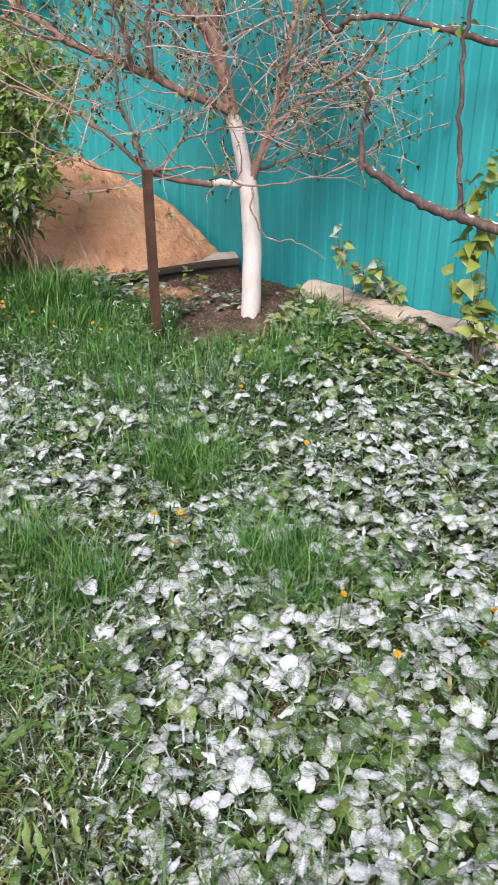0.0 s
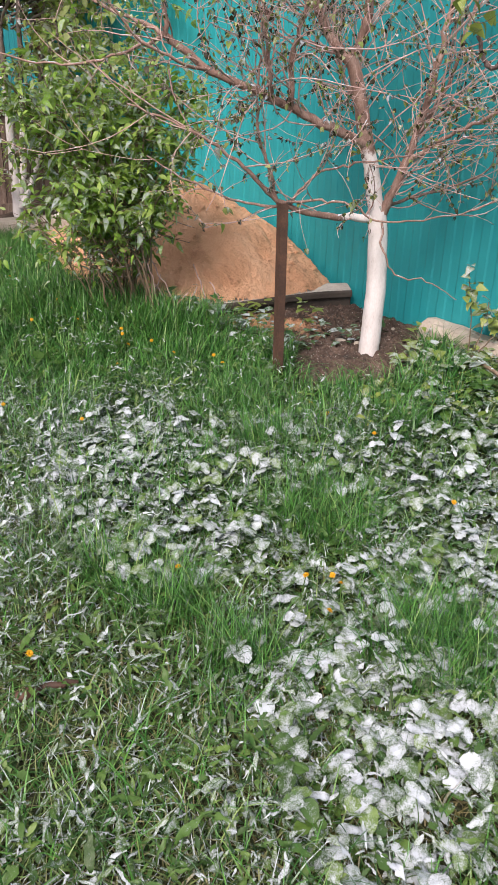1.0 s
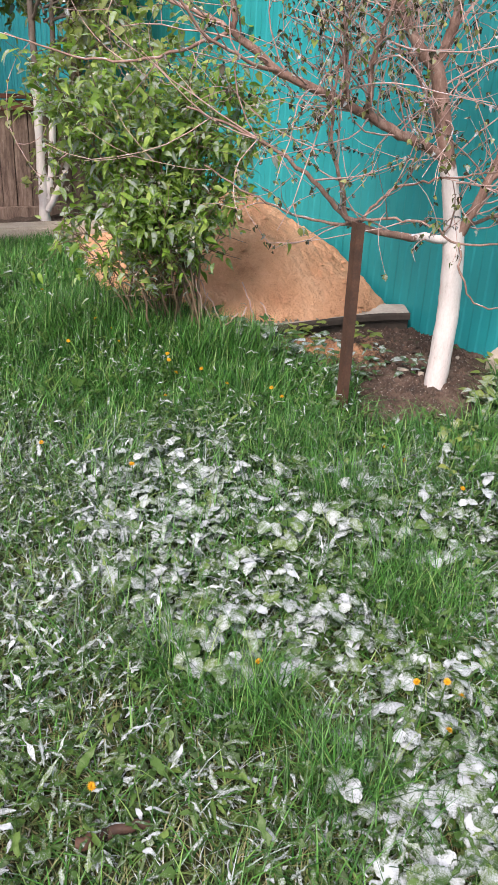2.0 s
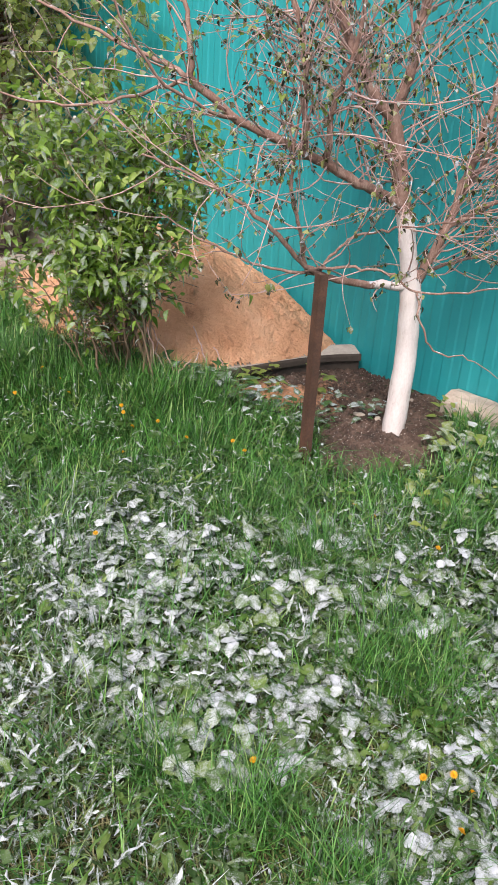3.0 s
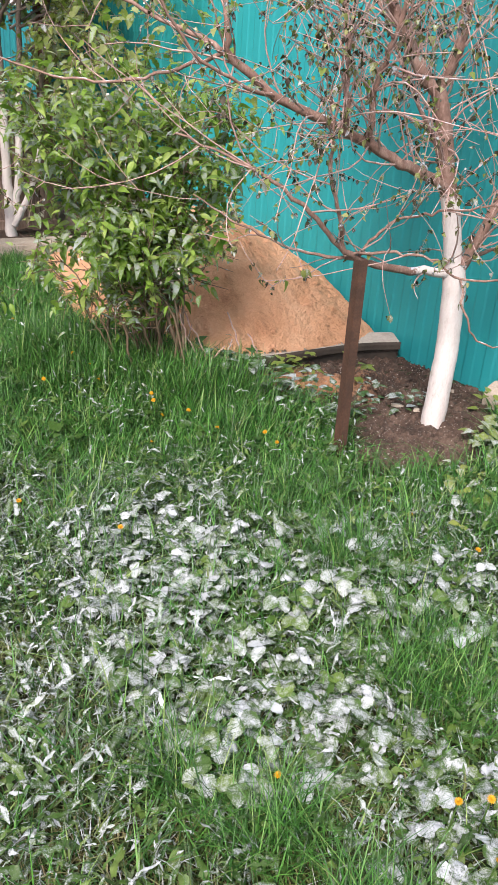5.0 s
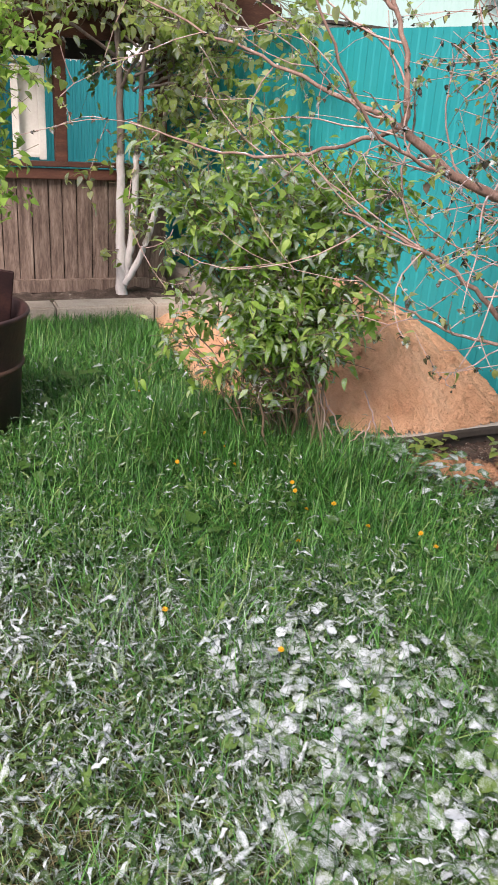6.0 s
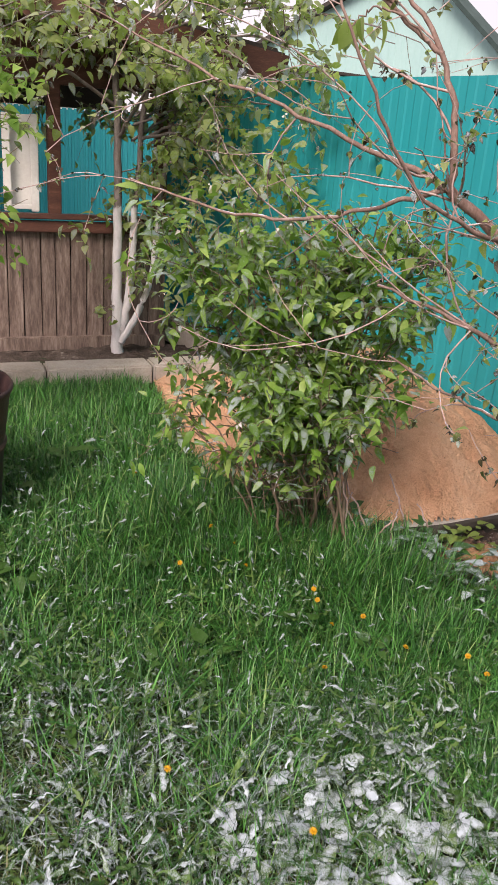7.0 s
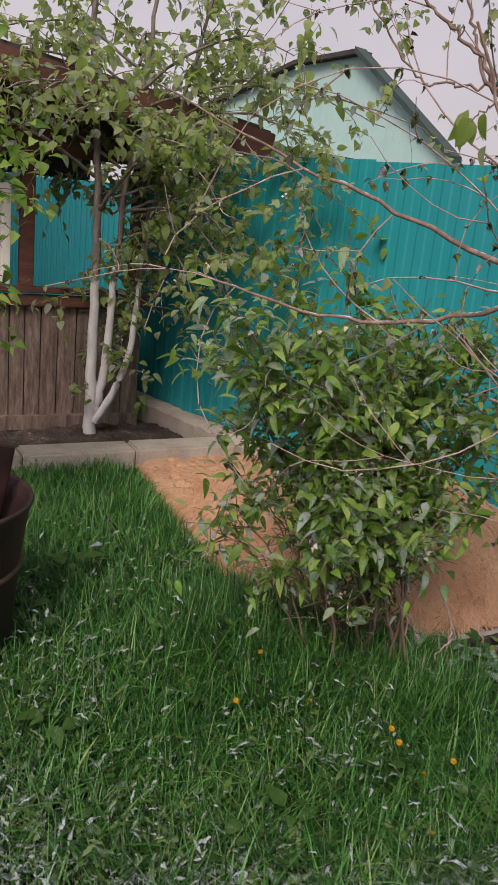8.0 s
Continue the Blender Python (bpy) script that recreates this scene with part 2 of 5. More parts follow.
mat_apricot = bark_material("apricot_bark", [(0.3, (0.11, 0.068, 0.058)), (0.5, (0.23, 0.145, 0.12)), (0.7, (0.38, 0.285, 0.25))], True)
mat_twig = bark_material("twig_bark", [(0.3, (0.22, 0.13, 0.12)), (0.5, (0.42, 0.29, 0.27)), (0.7, (0.60, 0.49, 0.46))])
mat_grey = bark_material("grey_bark", [(0.3, (0.09, 0.075, 0.07)), (0.5, (0.18, 0.15, 0.14)), (0.7, (0.30, 0.26, 0.24))], True)
mat_dark = bark_material("dark_bark", [(0.3, (0.03, 0.02, 0.02)), (0.5, (0.075, 0.05, 0.048)), (0.7, (0.2, 0.15, 0.14))], True)
mat_stem = bark_material("brown_stem", [(0.3, (0.07, 0.05, 0.035)), (0.5, (0.15, 0.11, 0.075)), (0.7, (0.26, 0.2, 0.15))])
mat_petal = leaf_material("dandelion_petal", [(0.0, (0.62, 0.30, 0.008)), (1.0, (0.80, 0.47, 0.015))], 0.6, False)
mat_blossom = leaf_material("white_petal", [(0.0, (0.7, 0.66, 0.64)), (1.0, (0.85, 0.82, 0.8))], 0.6, False)


# ---------------------------------------------------------------- mesh helpers
def mesh_from(name, verts, tris, mat, attrs=None, smooth=True):
    """A mesh from arrays of points and triangles or quads, with float attributes on its points."""
    verts, tris = np.asarray(verts, np.float32), np.asarray(tris, np.int32)
    k = tris.shape[1]
    me = bpy.data.meshes.new(name)
    me.vertices.add(len(verts))
    me.vertices.foreach_set("co", verts.ravel())
    me.loops.add(tris.size)
    me.loops.foreach_set("vertex_index", tris.ravel())
    me.polygons.add(len(tris))
    me.polygons.foreach_set("loop_start", np.arange(0, tris.size, k, dtype=np.int32))
    me.polygons.foreach_set("use_smooth", np.full(len(tris), smooth))
    for key, values in (attrs or {}).items():
        a = me.attributes.new(key, "FLOAT", "POINT")
        a.data.foreach_set("value", np.asarray(values, np.float32))
    me.materials.append(mat)
    me.update()
    me.validate()
    return me


def part(name, me, mat, parent, label=""):
    """Links a mesh, or a bmesh with its material, as one object under a thing or a part."""
    if isinstance(me, bmesh.types.BMesh):
        bm, me = me, bpy.data.meshes.new(name)
        bm.to_mesh(me)
        bm.free()
        me.materials.append(mat)
    ob = new(name, me)
    ob.parent = parent
    if label:
        tagged(ob, label)
    return ob


def box(size, at=(0, 0, 0), turn=None, bevel=0.0, bm=None):
    """A box of that size, its middle at that place, with softened edges."""
    bm = bm or bmesh.new()
    m = Matrix.Translation(at) @ (turn or Matrix.Identity(4)) @ Matrix.Diagonal((*size, 1))
    got = bmesh.ops.create_cube(bm, size=1, matrix=m)
    if bevel:
        edges = list({e for v in got["verts"] for e in v.link_edges})
        bmesh.ops.bevel(bm, geom=edges, offset=bevel, segments=2, affect="EDGES")
    return bm


def empty(name, x=0.0, y=0.0, z=0.0, rz=0.0):
    ob = new(name)
    ob.matrix_basis = pose(x, y, z, 0, 0, rz)
    ob.empty_display_size = 0.1
    return ob


def rot_z(a):
    c, s = np.cos(a), np.sin(a)
    return np.array([[c, -s, 0], [s, c, 0], [0, 0, 1.0]])


def rot_x(a):
    c, s = np.cos(a), np.sin(a)
    return np.array([[1.0, 0, 0], [0, c, -s], [0, s, c]])


def rot_y(a):
    c, s = np.cos(a), np.sin(a)
    return np.array([[c, 0, s], [0, 1.0, 0], [-s, 0, c]])


class Pile:
    """Gathers copies of small templates into one mesh."""

    def __init__(self):
        self.v, self.f, self.a, self.count = [], [], {}, 0

    def add(self, v, f, **attrs):
        v, f = np.asarray(v), np.asarray(f)
        self.v.append(v)
        self.f.append(f + self.count)
        self.count += len(v)
        for key, value in attrs.items():
            self.a.setdefault(key, []).append(np.broadcast_to(np.asarray(value, float), (len(v),)))

    def mesh(self, name, mat, smooth=True):
        return mesh_from(name, np.concatenate(self.v), np.concatenate(self.f), mat, {k: np.concatenate(a) for k, a in self.a.items()}, smooth)


def tube(points, radii, sides=7):
    """A round limb along points, with a radius at each."""
    p = np.asarray(points, float)
    r = np.asarray(radii, float)
    t = np.gradient(p, axis=0)
    t /= np.linalg.norm(t, axis=1)[:, None] + 1e-9
    side = np.cross(t, (0.31, 0.17, 0.93))
    side /= np.linalg.norm(side, axis=1)[:, None] + 1e-9
    up = np.cross(side, t)
    a = np.linspace(0, 2 * np.pi, sides, endpoint=False)
    ring = p[:, None] + r[:, None, None] * (np.cos(a)[None, :, None] * side[:, None] + np.sin(a)[None, :, None] * up[:, None])
    v = ring.reshape(-1, 3)
    f = []
    for i in range(len(p) - 1):
        for j in range(sides):
            k = (j + 1) % sides
            f.append((i * sides + j, i * sides + k, (i + 1) * sides + k, (i + 1) * sides + j))
    n = len(v)
    v = np.vstack([v, p[-1] + t[-1] * r[-1] * 0.6])
    for j in range(sides):
        f.append(((len(p) - 1) * sides + j, (len(p) - 1) * sides + (j + 1) % sides, n, n))
    return v, np.array(f)


def smooth_line(points, per=5, wobble=0.0, rng=None):
    """Points of a smooth curve through the given ones."""
    p = np.asarray(points, float)
    q = np.vstack([2 * p[0] - p[1], p, 2 * p[-1] - p[-2]])
    out = []
    for i in range(1, len(q) - 2):
        for s in np.linspace(0, 1, per, endpoint=False):
            a, b, c, d = q[i - 1], q[i], q[i + 1], q[i + 2]
            out.append(0.5 * (2 * b + (c - a) * s + (2 * a - 5 * b + 4 * c - d) * s**2 + (3 * b - a - 3 * c + d) * s**3))
    out.append(q[-2])
    out = np.array(out)
    if wobble and rng is not None:
        out[1:-1] += rng.normal(0, wobble, (len(out) - 2, 3))
    return out


def tri(quads):
    q = np.asarray(quads)
    a, b = q[:, (0, 1, 2)], q[:, (0, 2, 3)]
    b = b[b[:, 1] != b[:, 2]]
    return np.vstack([a, b])


def blade_leaf(length, width, rows=5, fold=0.25, droop=0.3, tooth=0.0, point=0.6, full=0.8):
    """A leaf along +y from the origin, folded along its midrib and drooping to its tip."""
    v, f = [], []
    for i in range(rows + 1):
        s = i / rows
        w = width * 0.5 * (np.sin(np.pi * s**point) ** full if 0 < s < 1 else 0.02)
        if tooth and i % 2:
            w *= 1 - tooth
        y, z = length * s, -droop * length * s * s
        v += [(-w, y, z + fold * w), (0, y, z), (w, y, z + fold * w)]
    for i in range(rows):
        a = 3 * i
        f += [(a, a + 1, a + 4, a + 3), (a + 1, a + 2, a + 5, a + 4)]
    return np.array(v), tri(f)


def ragged(length, width, seed, rows=5):
    """A torn or deeply toothed little leaf, bent sideways and crumpled."""
    r = np.random.default_rng(seed)
    v, bend = [], r.normal(0, 0.22)
    for i in range(rows + 1):
        s = i / rows
        w = 0.5 * width * np.sin(np.pi * min(max(s, 0.05), 0.97) ** 0.75)
        x, y, z = bend * length * s * s, length * s, -r.uniform(0.2, 0.6) * length * s * s + r.normal(0, 0.05) * length
        a, b = r.uniform(0.35, 1.35, 2)
        v += [(x - a * w, y + r.normal(0, 0.04) * length, z + r.normal(0, 0.2) * w), (x, y, z), (x + b * w, y + r.normal(0, 0.04) * length, z + r.normal(0.2, 0.3) * w)]
    f = []
    for i in range(rows):
        a = 3 * i
        f += [(a, a + 1, a + 4, a + 3), (a + 1, a + 2, a + 5, a + 4)]
    return np.array(v), tri(f)


def rim(v):
    """Snow lies thicker along a leaf's middle than on its rim."""
    return np.where(np.arange(len(v)) % 3 == 1, 0.05, -0.07)


# ---------------------------------------------------------------- ground
def step(a, b, x):
    t = np.clip((x - a) / (b - a), 0, 1)
    return t * t * (3 - 2 * t)


def bumps(x, y):
    return 0.5 * np.sin(2.1 * x + 1.3) * np.cos(1.7 * y + 0.4) + 0.3 * np.sin(5.3 * x - 2.0 + 1.1 * np.sin(3.1 * y)) * np.cos(4.7 * y) + 0.2 * np.sin(11 * x + 3 * y) * np.sin(9 * y - 4 * x)


def ground_z(x, y):
    """Height of the ground: nearly level, with a low rise round the bush."""
    near = np.exp(-((x + 1.0) ** 2 + (y - 3.5) ** 2) / 30.0)
    rise = 0.07 * step(-0.7, -1.6, x) * step(3.4, 4.4, y) * step(7.5, 6.0, y)
    return near * 0.022 * bumps(x, y) + rise * near


FENCE_AT, FENCE_ALONG, FENCE_OUT = np.array((-3.2, 7.81)), np.array((0.745, -0.667)), np.array((0.667, 0.745))


WALL_AT, WALL_ALONG = np.array((-3.06, 7.29)), np.array((-0.8197, -0.5728))
WALL_BACK = np.array((-0.5728, 0.8197))


def beyond(x, y):
    """Distance from the teal fence, negative on the garden's side."""
    return x * FENCE_OUT[0] + y * FENCE_OUT[1] - 3.68


SAND_EDGE = np.array(((-2.78, 6.32), (-2.30, 5.42), (-2.02, 4.96), (-1.62, 4.66), (-1.24, 4.585), (-0.78, 4.865), (-0.52, 5.09), (-0.36, 5.42)))


def sand_depth(x, y):
    """How far inside the sand heap's edge a place lies (metres, negative outside)."""
    best = np.full(np.shape(x), 1e9)
    sign = np.full(np.shape(x), -1.0)
    for a, b in zip(SAND_EDGE[:-1], SAND_EDGE[1:]):
        d = b - a
        t = np.clip(((x - a[0]) * d[0] + (y - a[1]) * d[1]) / (d @ d), 0, 1)
        dx, dy = x - a[0] - t * d[0], y - a[1] - t * d[1]
        dist = np.hypot(dx, dy)
        s = np.where(d[0] * dy - d[1] * dx > 0, 1.0, -1.0)
        sign = np.where(dist < best, s, sign)
        best = np.minimum(best, dist)
    return best * sign


def sand_z(x, y):
    d = sand_depth(x, y)
    peak = np.hypot((x + 1.42), (y - 5.42))
    cap = 0.74 - 0.62 * peak - 0.02
    low = 0.10 + 0.03 * bumps(2 * x, 2 * y)
    cap = np.maximum(cap, low)
    cap = np.where(peak < 0.16, 0.74 - 0.62 * (0.5 * peak**2 / 0.16 + 0.08) - 0.02, cap)
    z = np.minimum(cap, np.where(d > 0, 0.10 + 0.95 * d, 0.10 + 14.0 * d)) + 0.020 * bumps(3 * x + 1, 3 * y)
    z = z + 0.006 * np.sin(23 * x + 4 * np.sin(17 * y)) * np.sin(21 * y + 5 * np.sin(13 * x)) + 0.004 * np.sin(47 * x + 3 * np.sin(31 * y)) * np.sin(43 * y)
    z = z - 0.022 * step(0.45, 0.95, np.sin(13 * x + 3.1 * np.sin(8 * y)) * np.sin(14 * y + 2.7 * np.sin(9 * x + 1))) * step(0.02, 0.12, d)
    return z


def in_soil(x, y):
    """Bare earth round the apricot tree (0 to 1)."""
    u = (x - FENCE_AT[0]) * FENCE_ALONG[0] + (y - FENCE_AT[1]) * FENCE_ALONG[1]
    b = beyond(x, y)
    wob = 0.08 * np.sin(9 * x + 4 * y) + 0.05 * np.sin(17 * y - 6 * x)
    bed = step(-0.98, -0.82, b + wob) * step(3.15, 3.4, u + wob) * step(4.85, 4.6, u + wob)
    foot = step(0.34, 0.20, np.hypot(x + 0.20, (y - 4.06) * 0.9) + 0.7 * wob)
    strip_bed = step(1.1, 0.8, np.hypot((x + 0.68) / 0.36, (y - 4.50) / 0.22) + 1.5 * wob)
    return np.maximum(np.maximum(bed, foot), strip_bed)


def grid_sheet(xs, ys, height):
    gx, gy = np.meshgrid(xs, ys)
    v = np.stack([gx, gy, height(gx, gy)], -1).reshape(-1, 3)
    w = len(xs)
    i = np.arange(len(ys) - 1)[:, None] * w + np.arange(w - 1)[None]
    i = i.ravel()
    return v, np.stack([i, i + 1, i + w + 1, i + w], -1)


fine_x, fine_y = np.linspace(-6, 3, 181), np.linspace(-2, 9, 221)
far = np.array((-900.0, -300, -80, -30, -14, -9))
xs = np.concatenate([far, fine_x, -far[::-1] - 4])
ys = np.concatenate([far, fine_y, -far[::-1] + 3])
gv, gf = grid_sheet(xs, ys, ground_z)
ground = new("ground", mesh_from("ground", gv, gf, mat_ground, {"bare": in_soil(gv[:, 0], gv[:, 1])}))
tagged(ground, "dark garden earth under grass and snow-dusted weeds", "ground", kind="structure")

# Bare soil bed round the apricot tree, clods and all.
sv, sf = grid_sheet(np.linspace(-1.3, 0.75, 260), np.linspace(3.4, 5.5, 260), lambda x, y: ground_z(x, y) + 0.03 * in_soil(x, y) - 0.02 + 0.035 * np.exp(-(((x + 0.68) / 0.25) ** 2 + ((y - 4.62) / 0.12) ** 2)) + 0.009 * np.sin(71 * x + 4 * np.sin(43 * y)) * np.sin(67 * y + 3 * np.sin(51 * x)) + 0.016 * np.sin(31 * x + 9 * np.sin(13 * y)) * np.sin(29 * y + 7 * np.sin(17 * x)) + 0.02 * np.exp(-((x + 0.1) ** 2 + (y - 4.1) ** 2) / 0.03))
keep = beyond(sv[:, 0], sv[:, 1]) < -0.02
sf = sf[keep[sf].all(1)]
sandy = np.exp(-(((sv[:, 0] + 0.70) / 0.34) ** 2 + ((sv[:, 1] - 4.62) / 0.20) ** 2)) + 0.35 * np.exp(-(((sv[:, 0] + 0.35) / 0.25) ** 2 + ((sv[:, 1] - 4.9) / 0.2) ** 2))
soil = new("soil_bed", mesh_from("soil_bed", sv, sf, mat_bed, {"sandy": sandy}))
tagged(soil, "bare dark crumbly earth dug round the tree", "soil", kind="structure")

# Sand heap.
hv, hf = grid_sheet(np.linspace(-2.9, 0.0, 240), np.linspace(4.4, 7.4, 248), sand_z)
keep = ((hv[:, 0] - WALL_AT[0]) * WALL_BACK[0] + (hv[:, 1] - WALL_AT[1]) * WALL_BACK[1] < -0.80) & (sand_depth(hv[:, 0], hv[:, 1]) > np.where(hv[:, 0] > -1.2, -0.004, -0.10)) & (beyond(hv[:, 0], hv[:, 1]) < -0.03)
hf = hf[keep[hf].all(1)]
heap = new("sand_heap", mesh_from("sand_heap", hv, hf, mat_sand))
tagged(heap, "heap of damp orange-yellow building sand against the fence", "sand heap")

lumps = Pile()
lump_rng = np.random.default_rng(31)
for _ in range(1500):
    lx, ly = lump_rng.uniform(-2.4, -0.3), lump_rng.uniform(4.6, 6.2)
    if 0.02 < sand_depth(np.array(lx), np.array(ly)) < 0.75 and beyond(lx, ly) < -0.1:
        r = 0.004 + 0.020 * lump_rng.random() ** 3
        ring = np.array([(np.cos(a), np.sin(a), 0.0) for a in np.linspace(0, 2 * np.pi, 6, endpoint=False)])
        v = np.vstack([ring * lump_rng.uniform(0.7, 1.2, (6, 1)), ring * 0.6 * lump_rng.uniform(0.7, 1.2, (6, 1)) + (0, 0, 0.6), [(0, 0, 0.8)]]) * r
        f = [(i, (i + 1) % 6, 6 + (i + 1) % 6, 6 + i) for i in range(6)] + [(6 + i, 6 + (i + 1) % 6, 12, 12) for i in range(6)]
        lumps.add(v + (lx, ly, float(sand_z(np.array(lx), np.array(ly))) - 0.002), tri(f))
crumbs = part("sand_crumbs", lumps.mesh("sand_crumbs", mat_sand), None, heap, "small lumps of damp sand")
tagged(crumbs, kind="stuff")


# ---------------------------------------------------------------- teal fence
def ribbed_sheet(name, width, z0, z1, mat, pitch=0.115, deep=0.0045):
    """A sheet of ribbed steel along +x, ribs upright, a millimetre thick."""
    xs, k = [], int(round(width / pitch))
    for i in range(k):
        a = i * pitch
        xs += [(a, 0), (a + 0.40 * pitch, 0), (a + 0.50 * pitch, deep), (a + 0.90 * pitch, deep)]
    xs.append((k * pitch, 0))
    n = len(xs)
    v = [(x, y + t, z) for t in (0, 0.0012) for z in (z0, z1) for x, y in xs]
    f = []
    for i in range(n - 1):
        f += [(i, i + 1, n + i + 1, n + i), (2 * n + i + 1, 2 * n + i, 3 * n + i, 3 * n + i + 1), (n + i, n + i + 1, 3 * n + i + 1, 3 * n + i)]
    return mesh_from(name, v, f, mat, smooth=False)


def along(s, off=0.0):
    p = FENCE_AT + FENCE_ALONG * s + FENCE_OUT * off
    return float(p[0]), float(p[1])


FENCE_TURN = math.degrees(math.atan2(FENCE_ALONG[1], FENCE_ALONG[0]))
fence = empty("metal_fence", *along(-0.15), 0.0, FENCE_TURN)
tagged(fence, "tall fence of ribbed teal-painted steel sheets", "fence", kind="structure")
sheet = ribbed_sheet("sheet", 1.15, -0.04, 1.90, mat_teal)
for i in range(9):
    ob = part("sheet", sheet, None, fence)
    ob.location = (i * 1.15, 0.0015 * (i % 2), 0.004 * math.sin(i * 2.3) - 0.004 * i + 0.02)
for i in range(4):
    part("post", box((0.06, 0.06, 2.0), (0.3 + 2.5 * i, 0.05, 0.9), None, 0.004), mat_iron, fence)
for z in (0.45, 1.6):
    part("rail", box((10.35, 0.02, 0.04), (5.175, 0.03, z), None, 0.002), mat_iron, fence)


def kerb(name, s0, s1, front, back, top, label):
    """A cast concrete strip with worn, uneven edges."""
    k = max(4, int((s1 - s0) / 0.06))
    rng = np.random.default_rng(int(abs(s0) * 100) + 5)
    v, f = [], []
    for i in range(k + 1):
        s = s0 + (s1 - s0) * i / k
        e = rng.normal(0, 0.005, 6)
        prof = [(front - 0.01, -0.12), (front + e[0], top - 0.035 + e[1]), (front + 0.025 + e[2], top + e[3]), ((front + back) / 2, top + 0.006 + e[4]), (back, top + e[5]), (back, -0.12)]
        for o, z in prof:
            x, y = along(s, o)
            v.append((x, y, z))
    for i in range(k):
        for j in range(5):
            a = i * 6 + j
            f.append((a, a + 6, a + 7, a + 1))
    v, f = list(v), [tuple(q) for q in f]
    me = bpy.data.meshes.new(name)
    me.from_pydata(v, [], f + [tuple(range(6)), tuple(range(6 * k + 5, 6 * k - 1, -1))])
    me.materials.append(mat_concrete)
    ob = new(name, me)
    return tagged(ob, label, "kerb", kind="structure")


kerb("kerb_east", 4.58, 9.6, -0.15, -0.012, 0.10, "cracked concrete strip along the foot of the fence")
kerb("kerb_west", -0.02, 2.6, -0.13, -0.012, 0.17, "concrete footing under the fence in the corner")

# ---------------------------------------------------------------- veranda
WALL_TURN = math.degrees(math.atan2(WALL_ALONG[1], WALL_ALONG[0]))
wood_fence = empty("veranda", float(WALL_AT[0]), float(WALL_AT[1]), 0.0, WALL_TURN)
tagged(wood_fence, "weathered plank veranda with red-brown posts and a dark roof", "veranda")
# Along local +x the wall runs away from the fence; local -y points into the veranda.
rng = np.random.default_rng(4)
x = 0.0
while x < 4.2:
    w = float(rng.uniform(0.085, 0.125))
    b = box((w - 0.006, 0.02, 0.84 + float(rng.uniform(-0.01, 0.01))), (x + w / 2, float(rng.uniform(-0.004, 0.004)), 0.50), pose(0, 0, 0, 0, float(rng.uniform(-0.4, 0.4)), 0), 0.003)
    part("plank", b, mat_wood, wood_fence)
    x += w
# Dark sheet added behind the planks so that their gaps look dark.
part("backing", box((4.2, 0.012, 0.82), (2.1, -0.03, 0.50), None, 0.002), mat_darkwood_shade, wood_fence)
part("bottom_rail", box((4.2, 0.05, 0.10), (2.1, 0.032, 0.08), None, 0.006), mat_wood, wood_fence)
part("top_rail", box((4.24, 0.05, 0.075), (2.1, 0.034, 0.90), None, 0.006), mat_redwood, wood_fence)
part("sill", box((4.3, 0.16, 0.035), (2.1, 0.0, 0.965), pose(0, 0, 0, 3, 0, 0), 0.006), mat_redwood, wood_fence)
for px in (0.05, 0.79, 2.35):
    part("post", box((0.085, 0.085, 1.0), (px, -0.03, 1.45), None, 0.006), mat_redwood, wood_fence)
part("head_beam", box((4.3, 0.09, 0.42), (2.1, -0.03, 2.01), None, 0.008), mat_redwood, wood_fence)
window = part("window", box((0.19, 0.03, 0.03), (1.01, -0.02, 1.02), None, 0.004), mat_white, wood_fence, "small white window in the veranda")
part("window_frame", box((0.05, 0.04, 0.62), (0.92, -0.02, 1.30), None, 0.004), mat_white, window)
part("window_frame", box((0.05, 0.04, 0.62), (1.10, -0.02, 1.30), None, 0.004), mat_white, window)
part("window_frame", box((0.15, 0.04, 0.05), (1.01, -0.02, 1.58), None, 0.004), mat_white, window)
part("curtain", box((0.16, 0.012, 0.56), (1.01, -0.07, 1.29), None, 0.002), mat_white, window, "pale curtain behind the window frame")
# Sloping roof: high away from the fence, low beside it.
slope = pose(0, 0, 0, 0, -8, 0)
veranda_roof = part("roof", box((5.3, 1.9, 0.05), (1.95, -0.55, 2.44), slope, 0.01), mat_darkwood_shade, wood_fence)
part("fascia", box((5.3, 0.03, 0.18), (1.95, 0.415, 2.36), slope, 0.006), mat_redwood, veranda_roof)
for i in range(8):
    part("roof_batten", box((5.2, 0.05, 0.03), (1.95, 0.34 - 0.24 * i, 2.47), slope, 0.005), mat_darkwood_shade, veranda_roof)
for i in range(9):
    part("rafter", box((0.05, 1.8, 0.09), (-0.1 + 0.55 * i, -0.55, 2.40 - 0.316 + 0.0773 * i), None, 0.005), mat_darkwood_shade, veranda_roof)
part("back_beam", box((4.4, 0.08, 0.30), (2.2, -1.4, 1.84), None, 0.01), mat_darkwood_shade, wood_fence)
# Tall block out of view, added to keep light off the fence corner.
part("house_wall", box((4.0, 5.4, 5.2), (4.5, -2.8, 2.6), None, 0.02), mat_darkwood_shade, wood_fence)
part("floor", box((4.2, 2.4, 0.10), (2.1, -1.25, 0.06), None, 0.01), mat_darkwood_shade, wood_fence)

